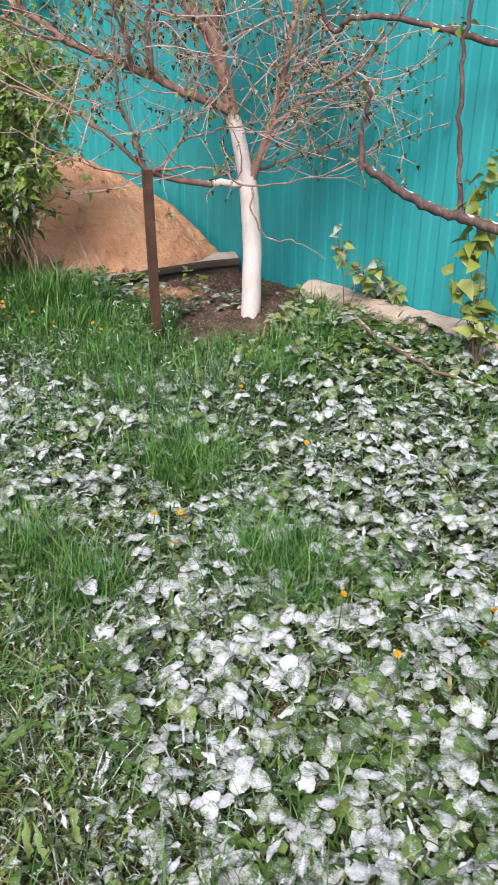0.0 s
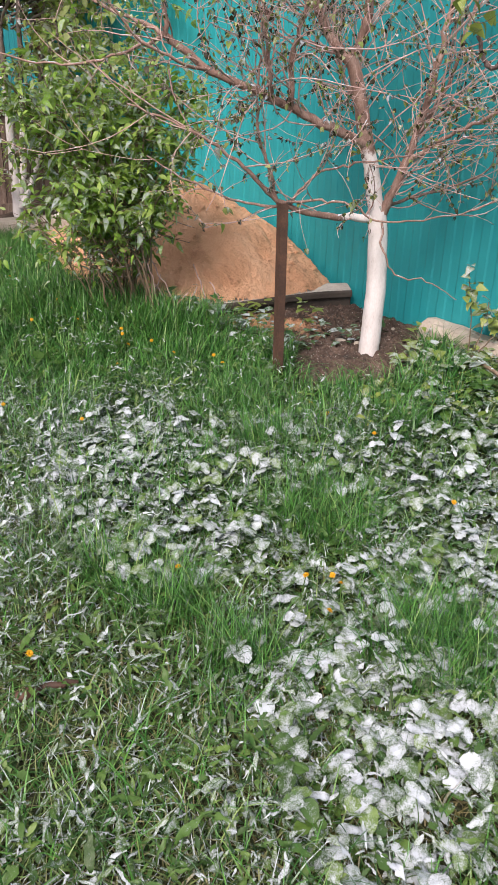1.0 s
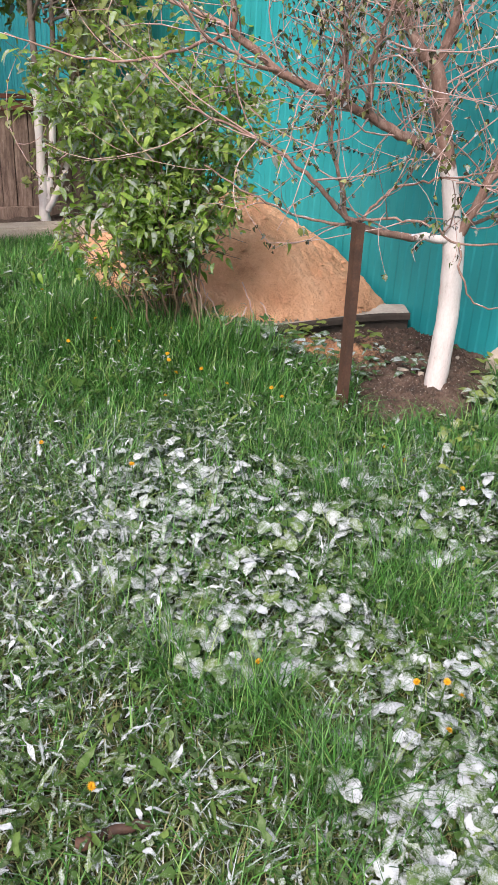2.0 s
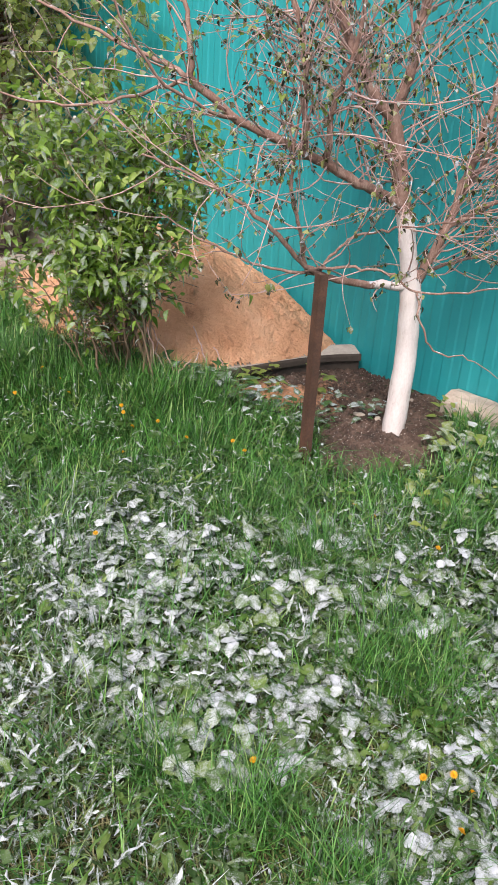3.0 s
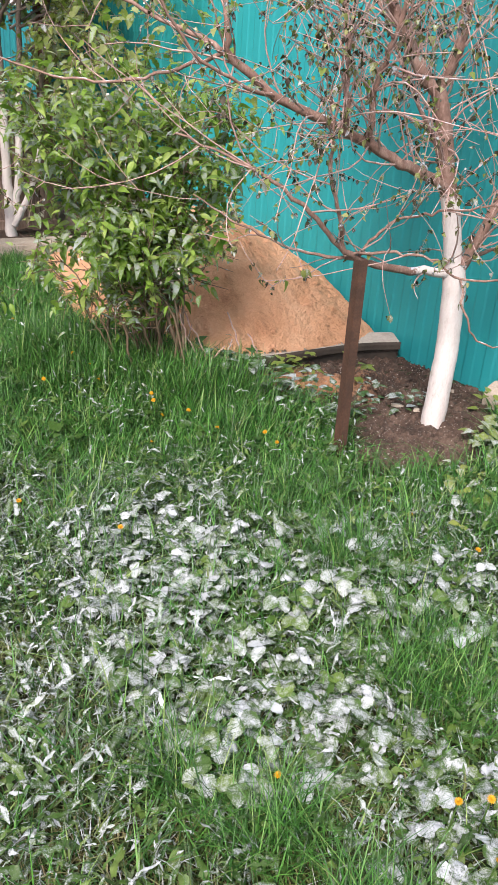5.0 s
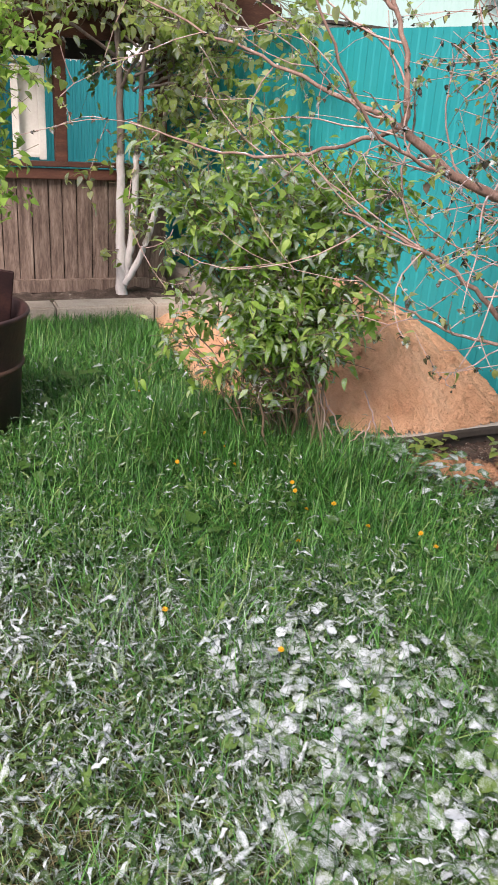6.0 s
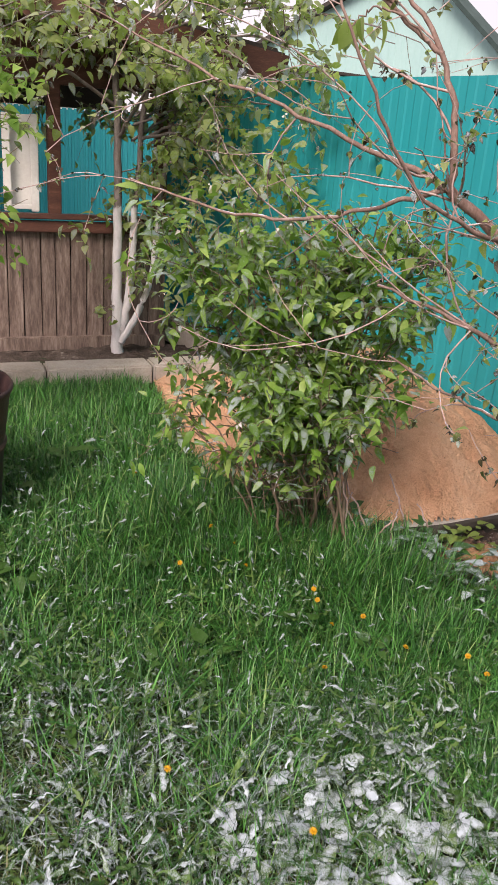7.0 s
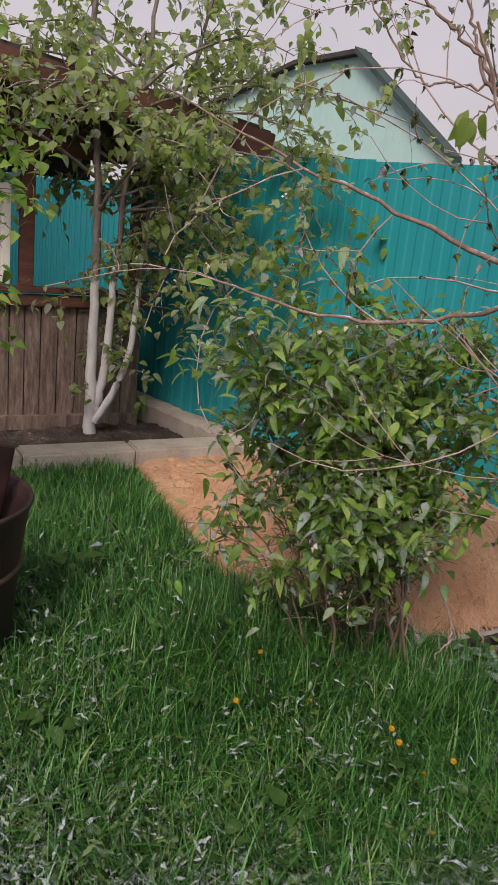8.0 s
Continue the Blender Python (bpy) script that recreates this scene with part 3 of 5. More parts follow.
# Turquoise fence seen through the veranda.
far_fence = empty("turquoise_fence", -4.75, 10.1, 0.0, WALL_TURN)
tagged(far_fence, "bright turquoise ribbed steel fence with a toothed top", "fence")
sheet2 = ribbed_sheet("sheet", 1.2, 0.05, 1.72, mat_cyan, 0.06, 0.012)
for i in range(5):
    ob = part("sheet", sheet2, None, far_fence)
    ob.location = (-2.5 + i * 1.2, 0.002 * (i % 2), 0)
for i in range(52):
    part("tooth", box((0.028, 0.006, 0.035), (-1.9 + i * 0.06, 0.0, 1.72), None, 0.002), mat_white, far_fence)

# Concrete edging of the flower bed before the veranda.
edge = empty("bed_edging", float(WALL_AT[0]), float(WALL_AT[1]), 0.0, WALL_TURN)
tagged(edge, "pale concrete edging slabs of a flower bed", "edging", kind="structure")
for i in range(7):
    part("slab", box((0.66, 0.20, 0.30), (0.0 + 0.67 * i, 0.87 + 0.006 * (i % 3), 0.01), pose(0, 0, 0, 0, 0, 0.8 * math.sin(i * 3.1)), 0.012), mat_concrete, edge)
bv, bf = grid_sheet(np.linspace(-0.25, 4.4, 120), np.linspace(0.0, 0.80, 40), lambda x, y: 0.045 + 0.012 * np.sin(37 * x + 5 * np.sin(21 * y)) * np.sin(33 * y) + 0.015 * np.sin(5 * x))
bed = new("flower_bed_soil", mesh_from("flower_bed_soil", bv, bf, mat_soil))
bed.matrix_basis = pose(float(WALL_AT[0]), float(WALL_AT[1]), 0.0, 0, 0, WALL_TURN)
tagged(bed, "bare dark soil of the flower bed by the planks", "soil", kind="structure")

# ---------------------------------------------------------------- house beyond the fence
house = empty("house")
tagged(house, "neighbouring house with a mint-green gable and dark roof edge", "house")


def out_at(s, off):
    x, y = along(s, off)
    return x, y


def wall_slab(points, thick, off0):
    """An upright slab from outline points (along the fence, height), off0 beyond the fence."""
    bm = bmesh.new()
    a = [bm.verts.new((*out_at(s, off0), z)) for s, z in points]
    b = [bm.verts.new((*out_at(s, off0 + thick), z)) for s, z in points]
    bm.faces.new(a[::-1])
    bm.faces.new(b)
    for i in range(len(points)):
        j = (i + 1) % len(points)
        bm.faces.new((a[i], a[j], b[j], b[i]))
    bmesh.ops.recalc_face_normals(bm, faces=bm.faces)
    return bm


def s_of(x, y):
    return float((np.array((x, y)) - FENCE_AT) @ FENCE_ALONG)


S_PEAK, S_RIGHT, S_LEFT = s_of(-2.3, 20.45), s_of(-0.25, 18.6), s_of(-6.2, 24.0)
gable = part("wall", wall_slab([(S_LEFT - 1.5, 0), (S_RIGHT, 0), (S_RIGHT, 2.95), (S_PEAK, 4.95), (S_PEAK - 1.9, 4.85), (S_LEFT - 1.5, 3.6)], 0.3, 10.3), mat_mint, house)
for i in range(46):
    s = S_LEFT - 1.4 + i * 0.2
    if s < S_RIGHT - 0.05:
        top = np.interp(s, [S_LEFT - 1.5, S_PEAK - 1.9, S_PEAK, S_RIGHT], [3.6, 4.85, 4.95, 2.95])
        part("batten", wall_slab([(s, 0.2), (s + 0.03, 0.2), (s + 0.03, float(top) - 0.05), (s, float(top) - 0.05)], 0.005, 10.296), mat_mint, gable)
part("verge", wall_slab([(S_PEAK, 4.97), (S_RIGHT + 0.12, 2.86), (S_RIGHT + 0.12, 2.97), (S_PEAK, 5.09)], 0.35, 10.05), mat_verge, house)
part("roof", wall_slab([(S_LEFT - 1.6, 3.55), (S_PEAK - 1.9, 4.86), (S_PEAK, 4.96), (S_PEAK, 5.06), (S_PEAK - 1.9, 4.95), (S_LEFT - 1.6, 3.66)], 0.5, 10.1), mat_darkwood_shade, house)
shed = empty("white_shed")
tagged(shed, "low whitewashed shed behind the fence", "shed")
part("wall", wall_slab([(s_of(-6.5, 20.5), 0), (s_of(-3.4, 17.7), 0), (s_of(-3.4, 17.7), 2.72), (s_of(-6.5, 20.5), 2.95)], 2.0, 7.0), mat_white, shed)
part("roof", wall_slab([(s_of(-6.6, 20.6), 2.96), (s_of(-3.3, 17.6), 2.73), (s_of(-3.3, 17.6), 2.78), (s_of(-6.6, 20.6), 3.01)], 2.3, 6.9), mat_darkwood_shade, shed)


# ---------------------------------------------------------------- stake, board, barrel
def stake():
    """Angle iron driven into the ground, a shade off plumb."""
    bm = bmesh.new()
    m = pose(-0.548, 3.76, 0.30, 0.5, -1.0, 35)
    box((0.036, 0.004, 1.08), (0.018, 0, 0), None, 0.001, bm)
    box((0.004, 0.036, 1.08), (0.002, 0.020, 0), None, 0.001, bm)
    bmesh.ops.transform(bm, matrix=m, verts=bm.verts)
    ob = part("metal_stake", bm, mat_iron, None)
    return tagged(ob, "rusty brown angle-iron stake driven into the grass", "stake")


stake()


def strip(line, near, far, low, high, mat, name):
    """A thick board bent along a line: from near to far of it, between two heights over it."""
    d = np.gradient(line, axis=0)
    d /= np.linalg.norm(d, axis=1)[:, None]
    side = np.stack([-d[:, 1], d[:, 0], 0 * d[:, 0]], -1)
    v, f = [], []
    for p, s in zip(line, side):
        v += [p + near * s + (0, 0, low), p + near * s + (0, 0, high), p + far * s + (0, 0, high + 0.012), p + far * s + (0, 0, low)]
    k = len(line)
    for i in range(k - 1):
        for j in range(4):
            f.append((4 * i + j, 4 * i + 4 + j, 4 * i + 4 + (j + 1) % 4, 4 * i + (j + 1) % 4))
    f += [(0, 1, 2, 3), (4 * k - 1, 4 * k - 2, 4 * k - 3, 4 * k - 4)]
    return mesh_from(name, v, f, mat, smooth=False)


def sand_board():
    """A long weathered board that holds the sand's foot, its end bare; dark strips paint the shadow beneath."""
    board = empty("sand_board", 0, 0, 0)
    tagged(board, "weathered grey board with painted shadow below it under the sand's foot", "board")
    line = smooth_line([(-1.34, 4.56, 0.070), (-0.98, 4.745, 0.078), (-0.78, 4.90, 0.080), (-0.52, 5.08, 0.085), (-0.30, 5.15, 0.095)], 6)
    part("plank", strip(line, -0.035, 0.12, -0.004, 0.012, mat_board, "plank"), None, board)
    # Shadow below the board, put in as a dark front strip and gap filler.
    part("plank_edge", strip(line, -0.040, -0.034, -0.020, 0.008, mat_darkwood_shade, "plank_edge"), None, board, "dark strip painting the shadow along the board's edge")
    part("bearer", strip(line, -0.012, 0.10, -0.090, -0.006, mat_darkwood_shade, "bearer"), None, board)


sand_board()


def lathe(profile, sides=40, wob=0.0, seed=1):
    rng = np.random.default_rng(seed)
    k = len(profile)
    v, f = [], []
    dent = 1 + wob * np.sin(np.arange(sides) * 2 * np.pi / sides * 3 + 1) + wob * 0.6 * np.sin(np.arange(sides) * 2 * np.pi / sides * 5)
    for r, z in profile:
        for j in range(sides):
            a = 2 * np.pi * j / sides
            v.append((r * dent[j] * np.cos(a), r * dent[j] * np.sin(a), z))
    for i in range(k - 1):
        for j in range(sides):
            q = (j + 1) % sides
            f.append((i * sides + j, i * sides + q, (i + 1) * sides + q, (i + 1) * sides + j))
    return np.array(v), np.array(f)


barrel = empty("burn_barrel", -2.87, 4.02, 0.03)
tagged(barrel, "rusty dark-brown metal barrel standing in the grass", "barrel")
prof = [(0.215, 0.0), (0.23, 0.02), (0.262, 0.20), (0.270, 0.215), (0.275, 0.235), (0.272, 0.255), (0.298, 0.40), (0.325, 0.585), (0.335, 0.60), (0.338, 0.612), (0.332, 0.622), (0.322, 0.612), (0.31, 0.55), (0.27, 0.06), (0.01, 0.055)]
drum = part("body", mesh_from("body", *lathe(prof, 44, 0.006), mat_barrel), None, barrel)
hoop = [(0.293, 0.375), (0.304, 0.38), (0.307, 0.395), (0.298, 0.40)]
part("hoop", mesh_from("hoop", *lathe(hoop, 44, 0.006), mat_iron), None, drum)
lid = box((0.38, 0.012, 0.36), (0.02, 0.12, 0.62), pose(0, 0, 0, 18, 8, 25), 0.004)
part("scrap_sheet", lid, mat_barrel, barrel, "bent burnt sheet sticking out of the barrel")


# ---------------------------------------------------------------- trees
def bough(pile, pts, r0, r1, rng, per=6, wobble=0.004, sides=8, paint=None):
    """Adds a limb to the pile and returns its curve and radii."""
    line = smooth_line(pts, per, wobble, rng)
    r = r0 + (r1 - r0) * np.linspace(0, 1, len(line)) ** 0.85
    r = r * (1 + (0.02 if r0 < 0.04 else 0.006) * rng.normal(0, 1, len(r)))
    v, f = tube(line, r, sides)
    pv = 0.0 if paint is None else paint(v) if callable(paint) else step(paint + 0.09, paint - 0.07, v[:, 2])
    pile.add(v, f, paint=pv)
    return line, r


def shoot(rng, start, way, length, bend, lift, n=7, kink=0.06):
    """A thin twig's curve from start."""
    p, d = [np.array(start, float)], np.array(way, float)
    d /= np.linalg.norm(d)
    drift = rng.normal(0, bend, 3)
    for i in range(n):
        d = d + drift / n + (0, 0, lift / n) + rng.normal(0, kink, 3)
        d /= np.linalg.norm(d)
        p.append(p[-1] + d * length / n)
    return np.array(p)


def put_leaves(pile, templates, places, rng, size=(0.8, 1.2), tilt=(0.2, 1.2), snow=(0.0, 0.5)):
    for p in places:
        v, f = templates[rng.integers(len(templates))]
        m = rot_z(rng.uniform(0, 2 * np.pi)) @ rot_x(-rng.uniform(*tilt)) @ rot_y(rng.normal(0, 0.5))
        pile.add((v * rng.uniform(*size)) @ m.T + p, f, snow=rng.uniform(*snow) + rim(v))


wilted = [blade_leaf(0.018, 0.015, 3, 0.5, 0.7, 0, 0.7, 0.6), blade_leaf(0.014, 0.014, 3, 0.7, 0.4, 0, 0.7, 0.5), blade_leaf(0.024, 0.018, 3, 0.4, 0.7, 0, 0.7, 0.6)]
roundish = [blade_leaf(0.060, 0.040, 5, 0.25, 0.35, 0, 0.7, 0.75), blade_leaf(0.050, 0.036, 5, 0.35, 0.2, 0, 0.7, 0.75), blade_leaf(0.072, 0.044, 5, 0.2, 0.5, 0, 0.75, 0.8)]
lilac = [blade_leaf(0.072, 0.031, 6, 0.3, 0.4, 0, 0.72, 0.9), blade_leaf(0.060, 0.028, 6, 0.45, 0.1, 0, 0.7, 0.9), blade_leaf(0.082, 0.033, 6, 0.25, 0.6, 0, 0.74, 0.9)]
cordate = [blade_leaf(0.06, 0.045, 4, 0.3, 0.4, 0, 0.45), blade_leaf(0.05, 0.04, 4, 0.35, 0.3, 0, 0.45)]


def apricot_tree():
    rng = np.random.default_rng(11)
    tree = empty("apricot_tree", 0, 0, 0)
    tagged(tree, "bare-twigged apricot tree with a limewashed trunk and wilted buds", "tree")
    lines = []

    def limb(pts, r0, r1, name="limb", paint=None, weight=1.0, label=""):
        pile = Pile()
        line, r = bough(pile, pts, r0, r1, rng, paint=paint, sides=16 if r0 > 0.03 else 7, wobble=0.001 if r0 > 0.03 else 0.004)
        part(name, pile.mesh(name, mat_apricot), None, tree, label)
        lines.append((line, r, weight))

    limb([(-0.145, 4.334, -0.10), (-0.138, 4.334, 0.12), (-0.135, 4.334, 0.36), (-0.150, 4.335, 0.60), (-0.165, 4.335, 0.73)], 0.055, 0.046, "trunk", 2.0, 0.0, "limewashed white trunk")
    limb([(-0.165, 4.335, 0.70), (-0.205, 4.34, 0.90), (-0.255, 4.34, 1.08), (-0.30, 4.34, 1.27), (-0.345, 4.335, 1.40)], 0.040, 0.030, "limb", 1.00, 0.4)
    limb([(-0.345, 4.335, 1.38), (-0.43, 4.33, 1.46), (-0.50, 4.33, 1.58), (-0.58, 4.33, 1.72), (-0.68, 4.34, 1.95), (-0.82, 4.36, 2.3), (-0.9, 4.4, 2.7)], 0.027, 0.008)
    limb([(-0.335, 4.335, 1.38), (-0.285, 4.33, 1.54), (-0.282, 4.33, 1.69), (-0.255, 4.33, 1.83), (-0.2, 4.3, 2.2), (-0.12, 4.3, 2.7)], 0.026, 0.008)
    # Long limb that reaches out over the grass and the bush.
    limb([(-0.245, 4.33, 1.03), (-0.45, 4.19, 1.13), (-0.70, 4.08, 1.25), (-0.92, 4.0, 1.335), (-1.094, 3.925, 1.466)], 0.023, 0.015)
    limb([(-1.094, 3.925, 1.466), (-1.26, 3.97, 1.53), (-1.54, 4.0, 1.63), (-1.85, 4.0, 1.745), (-2.20, 4.0, 1.89)], 0.011, 0.002, "limb", None, 0.22)
    limb([(-1.094, 3.925, 1.466), (-1.24, 3.98, 1.42), (-1.50, 4.0, 1.345), (-1.76, 4.0, 1.35), (-2.05, 4.0, 1.42)], 0.009, 0.003, "limb", None, 0.35)
    limb([(-1.094, 3.925, 1.46), (-1.10, 3.92, 1.62), (-1.16, 3.95, 1.80), (-1.30, 4.0, 2.0), (-1.4, 4.0, 2.3)], 0.012, 0.004, "limb", None, 0.35)
    limb([(-0.92, 4.0, 1.335), (-1.03, 3.85, 1.37), (-1.2, 3.72, 1.50), (-1.32, 3.62, 1.72), (-1.45, 3.6, 2.0)], 0.008, 0.003, "limb", None, 0.4)
    limb([(-0.66, 4.09, 1.235), (-0.67, 4.04, 1.36), (-0.69, 4.0, 1.56), (-0.76, 3.98, 1.80), (-0.85, 4.0, 2.2)], 0.014, 0.005)
    limb([(-0.58, 4.12, 1.20), (-0.57, 4.05, 1.40), (-0.51, 4.0, 1.62), (-0.48, 4.0, 1.9), (-0.4, 4.0, 2.3)], 0.014, 0.005)
    # High forks that stand out against the sky.
    limb([(-1.16, 3.95, 1.80), (-1.27, 3.98, 1.88), (-1.34, 4.0, 1.94), (-1.39, 4.0, 2.01), (-1.47, 4.0, 2.07), (-1.55, 4.0, 2.13), (-1.66, 4.0, 2.2)], 0.008, 0.003, "limb", None, 0.45)
    limb([(-1.27, 3.98, 1.88), (-1.36, 4.0, 1.95), (-1.41, 4.0, 2.05), (-1.44, 4.0, 2.13), (-1.46, 4.0, 2.3)], 0.006, 0.003, "limb", None, 0.45)
    limb([(-1.36, 4.0, 1.95), (-1.45, 4.0, 1.94), (-1.53, 4.0, 1.95), (-1.62, 4.0, 2.05), (-1.70, 4.0, 2.15)], 0.004, 0.002, "limb", None, 0.45)
    limb([(-1.20, 3.95, 1.83), (-1.30, 3.91, 1.89), (-1.36, 3.9, 1.89), (-1.40, 3.9, 1.85)], 0.004, 0.002, "limb", None, 0.0)
    # Low limb, limewashed at its root.
    limb([(-0.16, 4.33, 0.70), (-0.29, 4.275, 0.70), (-0.48, 4.17, 0.735), (-0.62, 4.07, 0.80), (-0.76, 3.98, 0.95), (-0.98, 3.9, 1.10), (-1.25, 3.85, 1.2)], 0.022, 0.004, "limb", lambda v: step(-0.46, -0.22, v[:, 0]), 0.6)
    limb([(-0.62, 4.07, 0.80), (-0.66, 4.0, 0.98), (-0.70, 3.95, 1.15), (-0.68, 3.9, 1.4)], 0.010, 0.004)
    limb([(-0.55, 4.12, 0.76), (-0.75, 4.05, 0.78), (-0.98, 4.0, 0.86), (-1.2, 3.95, 0.98)], 0.008, 0.003, "limb", None, 0.5)
    # Thin level shoots across the trunk.
    limb([(-0.62, 4.07, 0.78), (-0.45, 4.12, 0.80), (-0.28, 4.12, 0.79), (-0.16, 4.12, 0.73), (0.05, 4.12, 0.74), (0.25, 4.12, 0.79), (0.45, 4.1, 0.9)], 0.007, 0.003, "limb", None, 0.5)
    limb([(-0.56, 4.10, 0.78), (-0.51, 4.12, 0.85), (-0.43, 4.12, 0.93), (-0.28, 4.12, 0.97), (-0.11, 4.12, 1.0), (0.02, 4.12, 1.05), (0.19, 4.12, 1.1), (0.4, 4.1, 1.14)], 0.007, 0.003, "limb", None, 0.5)
    limb([(-0.13, 4.32, 0.69), (-0.12, 4.15, 0.60), (-0.05, 4.12, 0.48), (0.1, 4.12, 0.46), (0.25, 4.12, 0.38)], 0.006, 0.002, "limb", None, 0.2)
    # Limbs towards the fence.
    limb([(-0.145, 4.33, 0.71), (-0.085, 4.31, 0.86), (-0.01, 4.33, 1.13), (0.05, 4.33, 1.42), (0.09, 4.33, 1.71), (0.16, 4.33, 2.15), (0.2, 4.3, 2.6)], 0.025, 0.007)
    limb([(-0.06, 4.32, 0.95), (0.10, 4.24, 1.08), (0.27, 4.14, 1.18), (0.40, 4.07, 1.29), (0.58, 4.0, 1.55)], 0.012, 0.005, "limb", None, 0.5)
    limb([(-0.03, 4.33, 1.05), (0.10, 4.40, 1.30), (0.18, 4.45, 1.60), (0.3, 4.5, 2.0)], 0.013, 0.005, "limb", None, 0.5)
    limb([(-0.14, 4.35, 0.75), (0.05, 4.46, 0.80), (0.28, 4.5, 0.88), (0.5, 4.45, 1.05)], 0.010, 0.003, "limb", None, 0.5)
    limb([(-0.25, 4.34, 1.05), (-0.35, 4.55, 1.25), (-0.5, 4.75, 1.5), (-0.7, 4.85, 1.85)], 0.014, 0.004)

    twigs, tips = Pile(), []
    seeds = []
    for line, r, weight in lines:
        length = np.linalg.norm(np.diff(line, axis=0), axis=1).sum()
        for _ in range(int(length * 38 * weight)):
            i = rng.integers(2, len(line))
            seeds.append((line[i], line[min(i + 1, len(line) - 1)] - line[i - 1], min(0.0042, r[i] * 0.5)))
    middle = np.array((-0.3, 4.33, 1.0))
    for p, t, r in seeds:
        out = p - middle
        out[2] *= 0.3
        way = 0.7 * t / (np.linalg.norm(t) + 1e-9) + 0.8 * out / (np.linalg.norm(out) + 1e-9) + rng.normal(0, 0.75, 3) + (0, 0, 0.12)
        n1 = shoot(rng, p, way, rng.uniform(0.25, 0.78), 0.9, rng.uniform(-0.3, 0.7), 7, 0.09)
        if n1[:, 2].min() < 0.62 or (n1[-1, 2] < 0.95 and n1[-1, 0] > -0.2 and rng.random() < 0.7) or (n1[-1, 0] < -0.95 and rng.random() < 0.72):
            continue
        twigs.add(*tube(n1, np.linspace(r, 0.0013, len(n1)), 4))
        tips.append(n1[2:])
        for _ in range(rng.integers(1, 4)):
            j = rng.integers(2, len(n1) - 1)
            n2 = shoot(rng, n1[j], n1[j] - n1[j - 1] + rng.normal(0, 0.05, 3), rng.uniform(0.10, 0.38), 0.9, rng.uniform(-0.4, 0.7), 5, 0.10)
            if n2[:, 2].min() < 0.6:
                continue
            twigs.add(*tube(n2, np.linspace(0.0020, 0.0009, len(n2)), 3))
            tips.append(n2[1:])
    ob = part("twigwork", twigs.mesh("twigwork", mat_twig), None, tree, "tangle of pinkish-grey twigs")
    tagged(ob, kind="stuff")
    spots = np.concatenate(tips)
    spots = spots[rng.random(len(spots)) < 0.56]
    leaves = Pile()
    for p in spots:
        put_leaves(leaves, wilted, [p + rng.normal(0, 0.004, 3) for _ in range(rng.integers(2, 5))], rng, (0.5, 1.15), (-0.6, 1.6), (0.1, 0.54))
    ob = part("leaves", leaves.mesh("leaves", mat_wilt), None, tree, "small wilted buds and young leaves")
    tagged(ob, kind="stuff")
    fresh = Pile()
    spots = np.concatenate(tips)
    spots = spots[rng.random(len(spots)) < np.where(spots[:, 0] < -0.85, 0.13, 0.03)]
    put_leaves(fresh, cordate, spots, rng, (0.3, 0.8), (-0.4, 1.2), (0.0, 0.5))
    put_leaves(fresh, roundish, [np.array((-1.39, 3.9, 1.86)) + rng.normal(0, 0.025, 3) for _ in range(9)], rng, (0.9, 1.3), (0.9, 1.5), (0.0, 0.3))
    tagged(part("fresh_leaves", fresh.mesh("fresh_leaves", mat_pale), None, tree, "few pale green young leaves"), kind="stuff")


apricot_tree()


